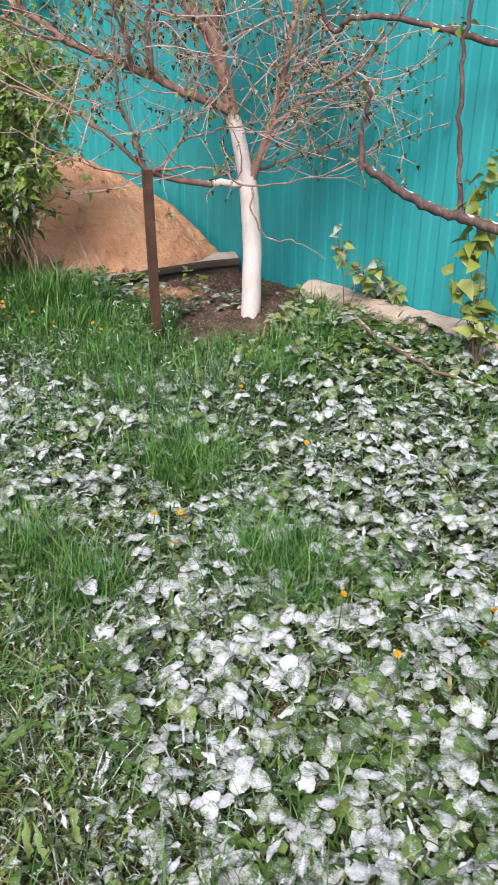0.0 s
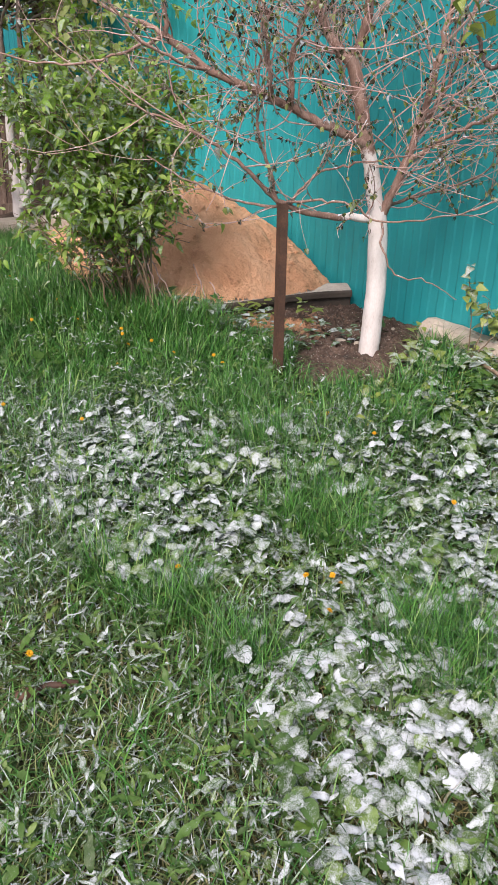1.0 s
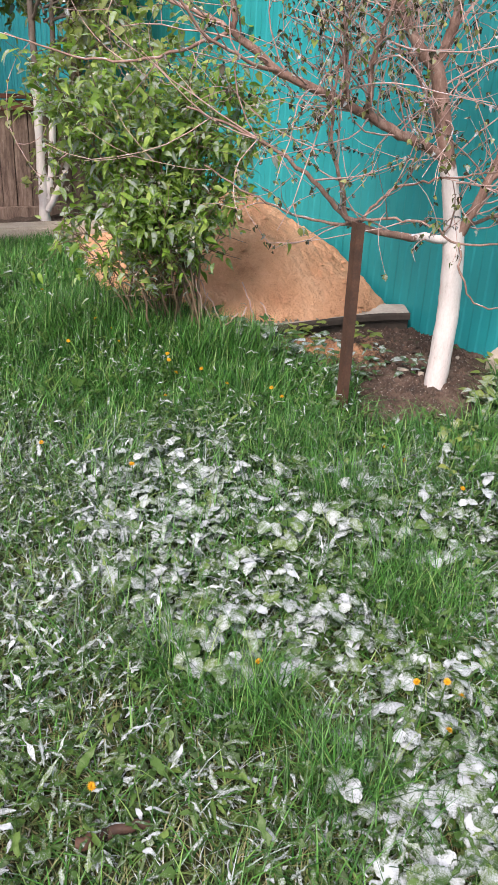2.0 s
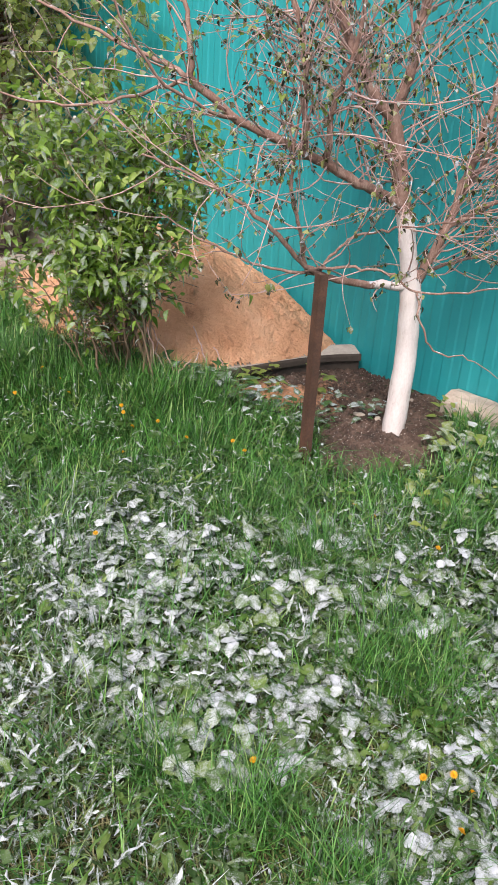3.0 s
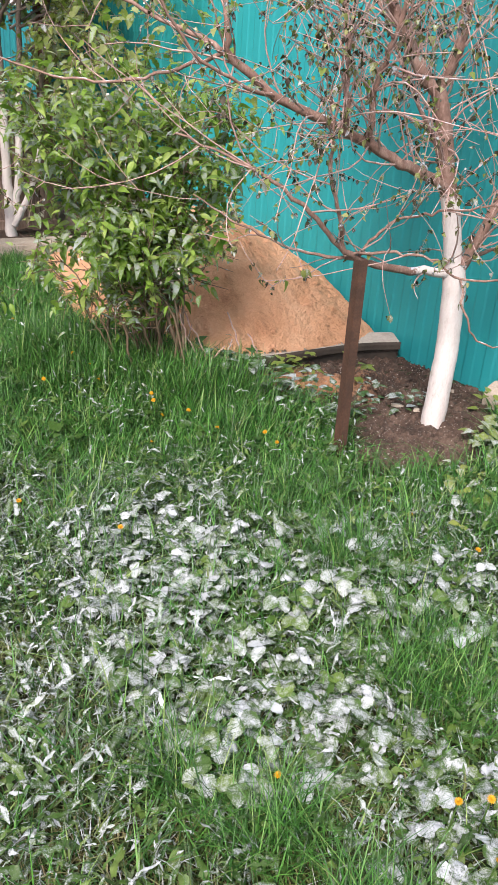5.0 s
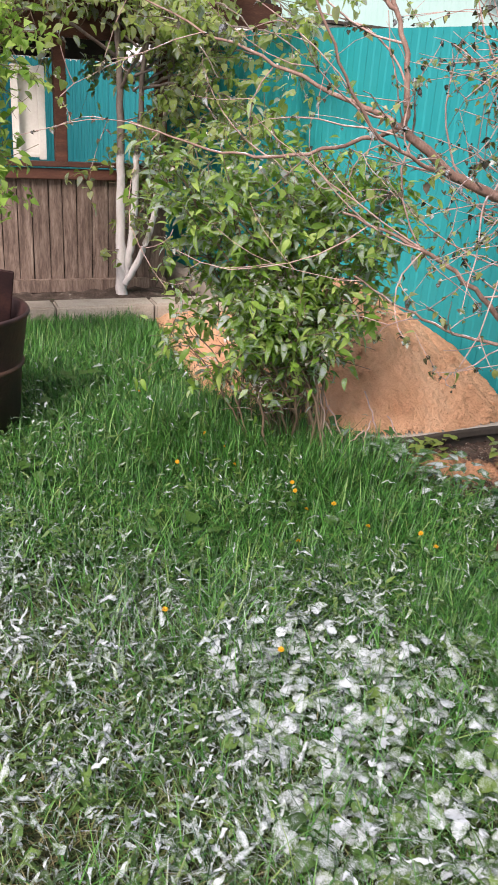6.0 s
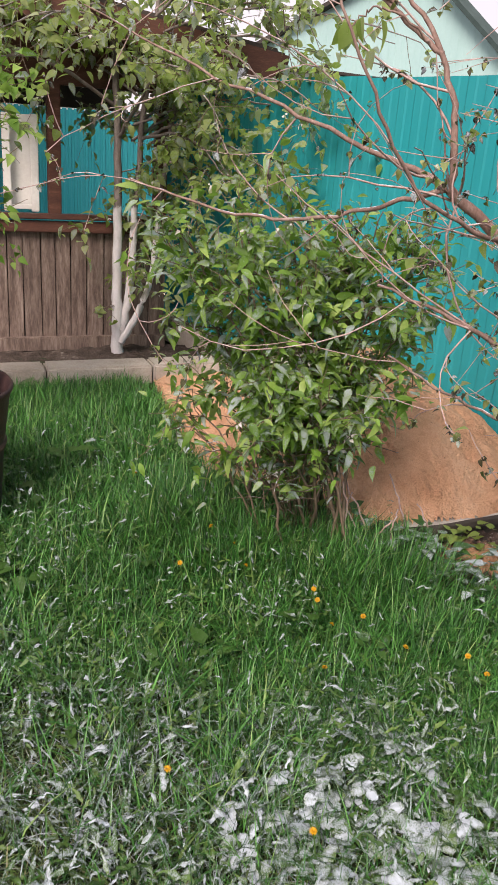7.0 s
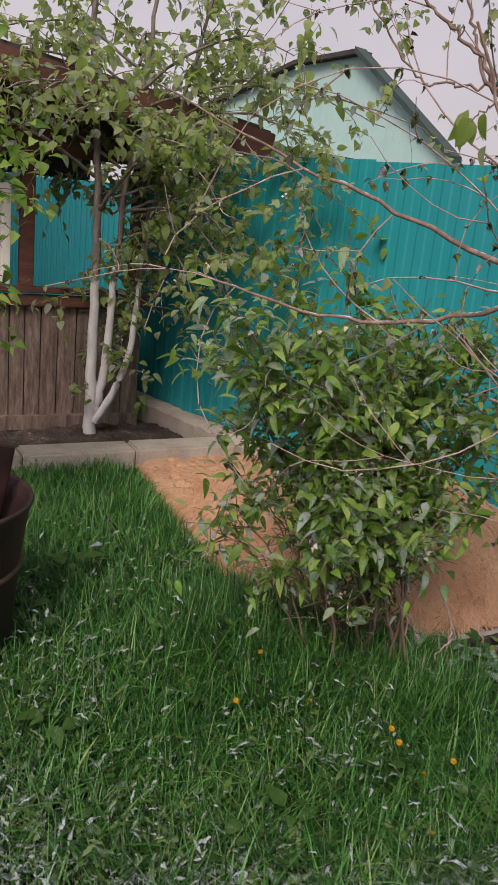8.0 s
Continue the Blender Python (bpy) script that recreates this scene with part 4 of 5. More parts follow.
def leafy_tree(name, label, base, stems, mat_bark, mat_leaf, templates, rng, twig_len, per_metre, leaf_prob, paint, snow, spread=0.6, lift=0.5, blossom=0.0, droop=(-0.3, 0.9), first=0.33, size=(0.7, 1.25), floor=0.0):
    """A tree or bush from given stems, with twigs and leaves grown along them."""
    tree = empty(name, 0, 0, 0)
    tagged(tree, label, "tree" if "tree" in name else "bush")
    twigs, tips = Pile(), []
    for pts, r0, r1, weight in stems:
        pile = Pile()
        line, r = bough(pile, pts, r0, r1, rng, paint=paint if pts[0][2] < 0.5 else None)
        part("stem", pile.mesh("stem", mat_bark), None, tree)
        length = np.linalg.norm(np.diff(line, axis=0), axis=1).sum()
        for _ in range(int(length * per_metre * weight)):
            i = rng.integers(int(len(line) * first), len(line))
            way = (line[i] - line[i - 1]) / (np.linalg.norm(line[i] - line[i - 1]) + 1e-9) * 0.6 + rng.normal(0, spread, 3)
            n1 = shoot(rng, line[i], way, rng.uniform(*twig_len), 0.6, lift, 6)
            twigs.add(*tube(n1, np.linspace(min(0.005, r[i] * 0.6), 0.0012, len(n1)), 4))
            tips.append(n1[1:])
            n2 = shoot(rng, n1[3], n1[3] - n1[2] + rng.normal(0, 0.05, 3), rng.uniform(*twig_len) * 0.6, 0.6, lift, 5)
            twigs.add(*tube(n2, np.linspace(0.0022, 0.001, len(n2)), 3))
            tips.append(n2[1:])
    tagged(part("twigwork", twigs.mesh("twigwork", mat_stem), None, tree), kind="stuff")
    spots = np.concatenate(tips)
    leaves = Pile()
    pick = spots[rng.random(len(spots)) < np.where(spots[:, 2] < floor, 0.35, 1.0) * leaf_prob]
    for p in pick:
        put_leaves(leaves, templates, [p + rng.normal(0, 0.022, 3) for _ in range(rng.integers(1, 4))], rng, size, droop, snow)
    tagged(part("leaves", leaves.mesh("leaves", mat_leaf), None, tree), kind="stuff")
    if blossom:
        petals = Pile()
        for p in spots[rng.random(len(spots)) < blossom]:
            put_leaves(petals, cordate, [p + rng.normal(0, 0.01, 3) for _ in range(5)], rng, (0.25, 0.4), (-1.2, 1.2), (0, 0))
        tagged(part("blossom", petals.mesh("blossom", mat_blossom), None, tree, "few white blossoms"), kind="stuff")
    return tree


rng = np.random.default_rng(23)
# Bush in front of the sand.
stems = []
for i in range(19):
    a, u = rng.uniform(0, 2 * np.pi), rng.uniform(0.10, 0.46)
    bx, by = -1.47 + rng.normal(0, 0.09), 4.38 + rng.normal(0, 0.07)
    tx, ty, tz = -1.57 + 1.0 * u * np.cos(a), 4.36 + 0.95 * u * np.sin(a), rng.uniform(0.70, 1.42)
    kx, ky = rng.normal(0, 0.018, 2)
    stems.append(([(bx, by, 0.0), (bx + 0.25 * (tx - bx) + kx, by + 0.25 * (ty - by) + ky, 0.38 * tz), (bx + 0.7 * (tx - bx) - 0.4 * kx, by + 0.7 * (ty - by), 0.75 * tz), (tx, ty, tz)], rng.uniform(0.005, 0.011), 0.003, 1.0))
for tx, ty, tz in ((-1.14, 4.30, 1.05), (-1.20, 4.42, 1.26), (-2.02, 4.34, 1.12), (-1.62, 4.36, 1.40), (-1.30, 4.4, 1.36), (-1.20, 4.25, 0.80)):
    stems.append(([(-1.47, 4.40, 0.0), (-1.48 + 0.2 * (tx + 1.48), 4.38, 0.4 * tz), (-1.48 + 0.65 * (tx + 1.48), 0.4 * 4.38 + 0.6 * ty, 0.8 * tz), (tx, ty, tz)], 0.006, 0.002, 0.55))
# Low side shoots, leaning out over the grass.
for i in range(5):
    a = rng.uniform(2.7, 3.9)
    bx, by, u = -1.47 + rng.normal(0, 0.07), 4.38 + rng.normal(0, 0.06), rng.uniform(0.3, 0.6)
    dx, dy = u * np.cos(a), 0.6 * u * np.sin(a)
    stems.append(([(bx, by, 0.0), (bx + 0.3 * dx, by + 0.3 * dy, rng.uniform(0.22, 0.34)), (bx + 0.7 * dx, by + 0.7 * dy, rng.uniform(0.4, 0.6)), (bx + dx, by + dy, rng.uniform(0.45, 0.75))], 0.005, 0.002, 0.5))
leafy_tree("lilac_bush", "dense green leafy bush dusted with snow before the sand", None, stems, mat_stem, mat_bush, lilac, rng, (0.06, 0.26), 23, 0.64, None, (0.14, 0.58), 0.8, 0.45, 0.010, (-0.5, 0.8), 0.42, (0.45, 0.95), 0.60)

# Three-stemmed tree by the veranda.
stems = [
    ([(-3.25, 6.85, -0.05), (-3.25, 6.85, 0.2), (-3.26, 6.86, 0.6), (-3.26, 6.86, 1.1), (-3.28, 6.88, 1.7), (-3.34, 6.9, 2.4), (-3.4, 6.9, 3.3)], 0.048, 0.012, 0.7),
    ([(-3.24, 6.86, 0.18), (-3.19, 6.87, 0.40), (-3.16, 6.88, 0.8), (-3.14, 6.88, 1.1), (-3.10, 6.9, 1.7), (-3.0, 6.9, 2.5), (-2.95, 6.9, 3.2)], 0.036, 0.010, 0.7),
    ([(-3.22, 6.84, 0.14), (-3.12, 6.85, 0.32), (-3.02, 6.88, 0.60), (-2.99, 6.9, 0.95), (-2.96, 6.9, 1.25), (-2.86, 6.85, 1.8), (-2.7, 6.8, 2.4), (-2.55, 6.7, 3.0)], 0.028, 0.009, 0.8),
    ([(-3.27, 6.87, 1.5), (-3.0, 6.6, 1.75), (-2.75, 6.3, 1.9), (-2.5, 6.0, 1.85)], 0.014, 0.004, 1.6),
    ([(-3.12, 6.9, 1.5), (-2.85, 6.7, 1.55), (-2.6, 6.5, 1.5), (-2.4, 6.35, 1.35)], 0.012, 0.004, 1.5),
    ([(-2.88, 6.9, 1.3), (-2.65, 6.75, 1.35), (-2.45, 6.6, 1.2), (-2.3, 6.5, 1.0)], 0.010, 0.003, 1.0),
    ([(-3.30, 6.88, 1.7), (-3.55, 6.5, 1.9), (-3.75, 6.2, 1.9), (-3.9, 5.9, 1.75)], 0.013, 0.004, 1.3),
]
# Boughs that droop along the fence.
for tx, ty, tz in ((-2.20, 6.40, 1.85), (-1.95, 6.45, 1.95), (-2.25, 6.35, 1.30), (-1.98, 6.4, 1.22), (-1.80, 6.35, 1.70), (-2.50, 6.4, 1.02), (-2.10, 6.45, 2.40), (-2.40, 6.3, 1.60)):
    root = np.array((-3.05, 6.88, 0.6 * tz + 0.75))
    tip = np.array((tx, ty, tz))
    stems.append(([root, 0.7 * root + 0.3 * tip + (0, 0, 0.14), 0.3 * root + 0.7 * tip + (0, 0, 0.16), tip], 0.011, 0.003, 1.25))
for i in range(34):
    a, h = rng.uniform(0, 2 * np.pi), rng.uniform(1.45, 3.4)
    L = rng.uniform(0.7, 1.35) * (1.35 if np.cos(a + 0.8) > 0 else 1.0)
    c = np.array((-3.24 + 0.13 * (h - 1), 6.88, h))
    d = np.array((np.cos(a), np.sin(a), 0.0))
    stems.append(([c, c + 0.35 * L * d + (0, 0, 0.18), c + 0.7 * L * d + (0, 0, 0.15), c + L * d + (0, 0, 0.02)], 0.010, 0.003, 0.9))
leafy_tree("bird_cherry_tree", "three-stemmed limewashed tree with pale drooping young leaves", None, stems, mat_grey, mat_pale, roundish, rng, (0.15, 0.5), 8.0, 0.72, 1.07, (0.2, 0.54), 0.7, -0.35, 0.07, (-0.4, 1.1), 0.25, (0.7, 1.3))

# Fruit tree beside the fence, of which branches reach in.
stems = [
    ([(1.75, 3.25, -0.05), (1.74, 3.26, 0.35), (1.72, 3.28, 0.7)], 0.07, 0.055, 0.0),
    ([(1.72, 3.28, 0.60), (1.40, 3.42, 0.60), (1.10, 3.48, 0.64), (0.93, 3.5, 0.684), (0.79, 3.5, 0.718), (0.627, 3.5, 0.771), (0.487, 3.5, 0.849), (0.371, 3.5, 0.921)], 0.028, 0.017, 0.0),
    ([(0.375, 3.5, 0.90), (0.367, 3.5, 1.046), (0.383, 3.5, 1.127), (0.373, 3.5, 1.215)], 0.014, 0.008, 0.0),
    ([(1.72, 3.28, 0.68), (1.55, 3.5, 1.05), (1.25, 3.8, 1.24), (0.905, 3.9, 1.339), (0.714, 3.9, 1.385), (0.529, 3.9, 1.421), (0.312, 3.9, 1.434), (0.257, 3.9, 1.383), (0.21, 3.9, 1.409), (0.171, 3.9, 1.495)], 0.020, 0.008, 0.2),
    ([(0.79, 3.55, 0.70), (0.781, 3.6, 0.80), (0.756, 3.6, 0.999), (0.73, 3.6, 1.262), (0.737, 3.6, 1.489), (0.75, 3.65, 1.9)], 0.012, 0.007, 0.0),
    ([(1.72, 3.28, 0.70), (1.85, 3.2, 1.2), (2.0, 3.1, 1.9), (2.1, 3.0, 2.5)], 0.045, 0.012, 0.6),
]
leafy_tree("fruit_tree", "old fruit tree with a dark sawn-off branch and few leaves", None, stems, mat_dark, mat_lime, cordate, rng, (0.1, 0.3), 6, 0.3, 0.7, (0.0, 0.4), 0.5, 0.3)


def sprig(name, label, base, tops, mat_leaf, templates, size, snow, group=""):
    """A young shoot with a tuft of leaves at each top."""
    thing = empty(name)
    tagged(thing, label, "plant", group)
    leaves = Pile()
    for t in tops:
        p = Pile()
        line, _ = bough(p, [base, (np.array(base) * 0.5 + np.array(t) * 0.5 + (0.01, -0.02, 0.02)), t], 0.004, 0.0022, rng, sides=5)
        part("stem", p.mesh("stem", mat_stem), None, thing)
        for _ in range(15):
            q = line[rng.integers(len(line) * 2 // 3, len(line))] + rng.normal(0, 0.02, 3)
            put_leaves(leaves, templates, [q], rng, size, (-0.5, 0.6), snow)
    part("leaves", leaves.mesh("leaves", mat_leaf), None, thing)


sprig("currant_shoot", "young currant shoot with yellow-green leaves", (0.95, 3.62, 0.0), [(0.83, 3.55, 0.84), (0.88, 3.60, 0.92), (0.79, 3.58, 0.79), (0.80, 3.60, 0.44), (0.90, 3.62, 0.41), (0.86, 3.58, 0.33), (0.95, 3.6, 0.28)], mat_lime, cordate, (1.0, 1.7), (0.0, 0.42), "currant shoots")
sprig("currant_shoot", "young shoot with snow-tipped leaves before the fence", (0.36, 4.25, 0.0), [(0.30, 4.2, 0.52), (0.42, 4.3, 0.33), (0.55, 4.35, 0.30)], mat_lime, cordate, (0.8, 1.3), (0.2, 0.62), "currant shoots")
sprig("raspberry_shoot", "small raspberry shoot with snowy leaves by the kerb", (0.48, 4.45, 0.0), [(0.45, 4.42, 0.25), (0.58, 4.40, 0.22), (0.66, 4.3, 0.16), (0.52, 4.45, 0.14)], mat_pale, cordate, (0.8, 1.3), (0.3, 0.65), "raspberry shoots")

# Fallen branch by the kerb, stick in the grass, clods and stones on the bare earth.
p = Pile()
bough(p, [(0.385, 4.04, 0.11), (0.585, 3.667, 0.10), (0.74, 3.445, 0.09), (0.974, 3.257, 0.08), (1.3, 3.1, 0.06)], 0.010, 0.006, rng, sides=7)
tagged(new("fallen_branch", p.mesh("fallen_branch", mat_stem)), "thin fallen brown branch lying over the weeds", "branch")
p = Pile()
bough(p, [(-0.83, 1.60, 0.045), (-0.77, 1.64, 0.055), (-0.71, 1.675, 0.045)], 0.014, 0.009, rng, sides=7)
tagged(new("rotten_stick", p.mesh("rotten_stick", mat_iron)), "short dark-brown rotten stick in the short grass", "stick")


def stone(x, y, size, mat, name, label, kind):
    bm = bmesh.new()
    bmesh.ops.create_icosphere(bm, subdivisions=2, radius=1.0)
    for v in bm.verts:
        v.co *= 1 + 0.5 * noise.noise(v.co * 1.3 + Vector((x * 31, y * 17, 0)))
    bmesh.ops.transform(bm, matrix=pose(x, y, float(ground_z(x, y)) + 0.010 + size * 0.08, rng.uniform(-15, 15), rng.uniform(-15, 15), rng.uniform(0, 360)) @ Matrix.Diagonal((size, size * rng.uniform(0.5, 0.9), size * rng.uniform(0.2, 0.4), 1)), verts=bm.verts)
    tagged(part(name, bm, mat, None), label, kind, kind + "s on the bare earth")


for sx, sy, size in ((-0.30, 4.47, 0.034), (-0.22, 4.44, 0.030), (-0.48, 4.72, 0.02), (-0.02, 4.75, 0.022)):
    stone(sx, sy, size, mat_concrete, "stone", "flat pale stone on bare dark earth", "stone")
for i in range(110):
    u, v = rng.uniform(3.3, 4.75), rng.uniform(-0.85, -0.2)
    sx, sy = along(u, v)
    stone(sx, sy, rng.uniform(0.010, 0.032), mat_soil, "clod", "dark crumbly clod of earth", "clod")

# Dry stalks at the bush's foot.
for i in range(14):
    p = Pile()
    bx, by = -1.40 + rng.normal(0, 0.14), 4.42 + rng.normal(0, 0.08)
    bough(p, [(bx, by, 0.0), (bx + rng.normal(0, 0.03), by + rng.normal(0, 0.03), 0.15), (bx + rng.normal(0, 0.08), by + rng.normal(0, 0.05), rng.uniform(0.2, 0.42))], 0.006, 0.003, rng, sides=6)
    tagged(new("dry_stalk", p.mesh("dry_stalk", mat_twig)), "dry pale stalk standing beside the bush", "stalk", "dry stalks")

# Young maple that hangs over the barrel.
stems = [
    ([(-3.75, 5.05, -0.05), (-3.7, 5.05, 0.7), (-3.6, 5.05, 1.3), (-3.45, 5.0, 1.9), (-3.35, 5.0, 2.4)], 0.02, 0.005, 1.0),
    ([(-3.66, 5.05, 0.9), (-3.45, 5.0, 1.1), (-3.25, 4.95, 1.2), (-3.12, 4.9, 1.12)], 0.009, 0.003, 1.2),
    ([(-3.55, 5.05, 1.4), (-3.3, 5.0, 1.6), (-3.1, 5.0, 1.65)], 0.009, 0.003, 1.4),
]
leafy_tree("maple_sapling_tree", "young maple with bright green leaves", None, stems, mat_stem, mat_bush, cordate, rng, (0.12, 0.45), 38, 0.6, None, (0.0, 0.3), 0.7, 0.0)


# ---------------------------------------------------------------- low plants
def snow_at(x, y):
    """How much snow lies on the plants there (0 to 1)."""
    line = 3.45 + 0.42 * step(-0.9, 0.2, x) + 0.02 * step(-1.5, -2.3, x) + 0.10 * np.sin(4.3 * x) + 0.06 * np.sin(11 * x + 2)
    s = step(line + 0.45, line - 0.40, y)
    s = s * (1 - 0.45 * step(0.1, -0.35, x) * step(2.05, 1.6, y + 0.35 * np.sin(3 * x)))
    s = s * (1 - 0.15 * step(2.9, 3.6, y) * step(0.1, 0.5, x))
    blot = 0.5 + 0.5 * np.sin(10.1 * x + 2.1 * np.sin(6.3 * y + 0.5)) * np.sin(9.3 * y + 2.3 * np.sin(5.7 * x))
    wide = 0.5 + 0.5 * np.sin(3.1 * x + 1.2 * np.sin(2.3 * y)) * np.sin(2.7 * y + 1.0)
    west = step(-0.3, -0.9, x)
    return s * (west * (0.55 + 0.45 * blot) + (1 - west) * (0.28 + 0.50 * blot + 0.25 * wide + 0.16 * step(2.2, 1.4, y)))


TUFTS = ((0.18, 1.98, 0.24), (-0.20, 2.60, 0.26), (-0.60, 2.06, 0.18), (-0.34, 1.88, 0.15), (-0.78, 2.14, 0.12), (-0.48, 3.05, 0.13), (-0.68, 3.38, 0.20), (0.95, 2.62, 0.16), (0.05, 3.40, 0.14))
CLUMPS = ((-1.16, 3.10, 0.17), (-1.05, 2.82, 0.20), (-0.81, 2.90, 0.20), (-0.76, 2.66, 0.19), (-0.50, 3.27, 0.19), (-0.20, 2.95, 0.20), (-0.55, 2.62, 0.18), (-0.43, 2.40, 0.16), (-0.68, 2.26, 0.13), (-0.34, 2.78, 0.15), (-0.90, 2.48, 0.16), (-0.60, 2.95, 0.18), (-0.86, 3.14, 0.13), (-1.04, 3.38, 0.10), (-0.64, 3.36, 0.09), (-0.10, 2.30, 0.15), (-0.16, 2.04, 0.12), (-0.17, 1.87, 0.13))


def tuft_at(x, y, wider=1.0):
    """Where tufts of fine long grass stand (0 to 1)."""
    t = np.zeros(np.shape(x))
    for a, b, r in TUFTS:
        r = wider * r
        t = np.maximum(t, step(r, 0.35 * r, np.hypot(x - a, y - b)))
    return t


def open_ground(x, y):
    """Where plants may stand: not on sand, kerbs, soil or slabs."""
    u = (x - WALL_AT[0]) * WALL_BACK[0] + (y - WALL_AT[1]) * WALL_BACK[1]
    ok = (sand_depth(x, y) < -0.01) & (beyond(x, y) < -0.17) & (in_soil(x, y) < 0.35) & (u < -0.99)
    return ok & (np.hypot(x + 2.87, y - 4.02) > 0.27)


def berry_at(x, y):
    """Strawberry cover (0 to 1)."""
    right = step(-0.09, 0.14, x + 0.07 * np.sin(5 * y)) * step(4.2, 3.9, y) * step(1.7, 0.95, x + 0.35 * bumps(2 * x, 2 * y)) * step(0.75, 1.15, y + 0.2 * bumps(2 * x, 2 * y))
    for a, b, r in CLUMPS:
        right = np.maximum(right, step(1.15 * r, 0.55 * r, np.hypot(x - a, y - b)))
    return right * (1 - 0.97 * tuft_at(x, y, 1.3))



def garden(x, y):
    """Thins the dense low plants out towards the wider garden (1 to 0), with a ragged edge."""
    w = 0.45 * bumps(1.7 * x + 3, 1.9 * y)
    return step(-4.3, -3.0, x + w) * step(2.1, 1.0, x + w) * step(-0.7, 0.6, y + w)


def scatter(rng, count, x0, x1, y0, y1, density):
    x, y = rng.uniform(x0, x1, count), rng.uniform(y0, y1, count)
    keep = (rng.random(count) < density(x, y)) & open_ground(x, y)
    return x[keep], y[keep]


def blades(rng, x, y, height, width, lean, snow, segs=3):
    """Grass blades as narrow curved strips."""
    n = len(x)
    a = rng.uniform(0, 2 * np.pi, n)
    h = height * rng.uniform(0.45, 1.15, n) * (1 + 0.35 * bumps(2.3 * x + 1, 2.3 * y))
    u = (WALL_AT[0] - x) * WALL_BACK[0] + (WALL_AT[1] - y) * WALL_BACK[1]
    h = h * (0.6 + 0.4 * step(1.0, 1.5, u)) * (0.55 + 0.45 * step(0.0, 0.25, -sand_depth(x, y)))
    w = width * rng.uniform(0.7, 1.3, n)
    out = lean * rng.uniform(0.2, 1.3, n)
    dx, dy = np.cos(a), np.sin(a)
    v = np.zeros((n, 2 * segs + 1, 3))
    z0 = ground_z(x, y) - 0.01
    for i in range(segs + 1):
        s = i / segs
        px = x + dx * out * h * s**1.8
        py = y + dy * out * h * s**1.8
        pz = z0 + h * (s - 0.35 * np.minimum(out, 1.3) * s**2.2)
        half = 0.5 * w * (1 - s**1.6)
        if i < segs:
            v[:, 2 * i] = np.stack([px - dy * half, py + dx * half, pz], -1)
            v[:, 2 * i + 1] = np.stack([px + dy * half, py - dx * half, pz], -1)
        else:
            v[:, 2 * segs] = np.stack([px, py, pz], -1)
    f = []
    for i in range(segs - 1):
        f += [(2 * i, 2 * i + 1, 2 * i + 3), (2 * i, 2 * i + 3, 2 * i + 2)]
    f.append((2 * segs - 2, 2 * segs - 1, 2 * segs))
    k = 2 * segs + 1
    f = (np.array(f)[None] + (np.arange(n) * k)[:, None, None]).reshape(-1, 3)
    rise = np.linspace(0.0, 1.0, k)[None] * np.ones((n, 1))
    sn = (snow[:, None] * (0.55 + 0.45 * rise)).ravel()
    return v.reshape(-1, 3), f, sn


def grass_patch(name, label, mat, parts):
    v, f, s, c = [], [], [], 0
    for a, b, d in parts:
        v.append(a)
        f.append(b + c)
        s.append(d)
        c += len(a)
    ob = new(name, mesh_from(name, np.concatenate(v), np.concatenate(f), mat, {"snow": np.concatenate(s)}))
    tagged(ob, label, "grass", kind="stuff")


rng = np.random.default_rng(7)
# Long green grass round the bush.
x, y = scatter(rng, 125000, -5.2, 0.3, 2.8, 6.4, lambda x, y: step(-5.0, -3.7, x + 0.4 * bumps(1.5 * x, 2 * y)) * 0.9 * step(2.95, 3.8, y + 0.25 * bumps(3 * x, 3 * y) - 0.25 * step(-0.9, -0.1, x)) * (0.55 + 0.45 * step(-0.3, -0.9, x)) + 0.08)
tall = blades(rng, x, y, 0.20, 0.0056, 0.9, 0.08 + snow_at(x, y) * 0.42)
x, y = scatter(rng, 75000, -1.3, 1.4, 1.4, 3.7, lambda x, y: tuft_at(x, y))
tufts = blades(rng, x, y, 0.21, 0.0034, 0.8, snow_at(x, y) * 0.15)
x, y = scatter(rng, 34000, -3.6, 0.3, 1.2, 3.8, lambda x, y: 0.25 + 0.5 * step(-0.3, 0.5, bumps(3.1 * x + 2, 2.7 * y)))
mid = blades(rng, x, y, 0.12, 0.0050, 1.0, np.where(rng.random(len(x)) < 0.08 + 0.40 * snow_at(x, y), rng.uniform(0.40, 0.68, len(x)), 0.14))
x, y = scatter(rng, 30000, -1.5, 1.5, 0.4, 4.0, lambda x, y: 0.18 + 0.55 * step(0.2, -0.4, x) * step(2.2, 3.0, y) + 0.15 * step(-0.2, 0.5, bumps(3 * x, 3 * y)))
single = blades(rng, x, y, 0.17, 0.0042, 0.8, snow_at(x, y) * 0.4)
x, y = scatter(rng, 16000, -2.3, -0.75, 3.95, 4.95, lambda x, y: step(1.0, 0.55, np.hypot((x + 1.5) / 0.75, (y - 4.38) / 0.48)))
foot = blades(rng, x, y, 0.27, 0.0055, 0.7, 0.10 + 0 * x)
x, y = scatter(rng, 15000, -4.2, 0.3, 2.9, 6.4, lambda x, y: 0.8 * step(2.95, 3.6, y + 0.25 * bumps(3 * x, 3 * y)) * (0.3 + 0.7 * step(-0.3, 0.4, bumps(4.1 * x, 3.9 * y + 1))))
broad = blades(rng, x, y, 0.19, 0.0105, 1.0, 0.10 + snow_at(x, y) * 0.45, 4)
grass_patch("long_grass", "lush long green grass with little snow", mat_grass, [tall, tufts, single, mid, foot, broad])
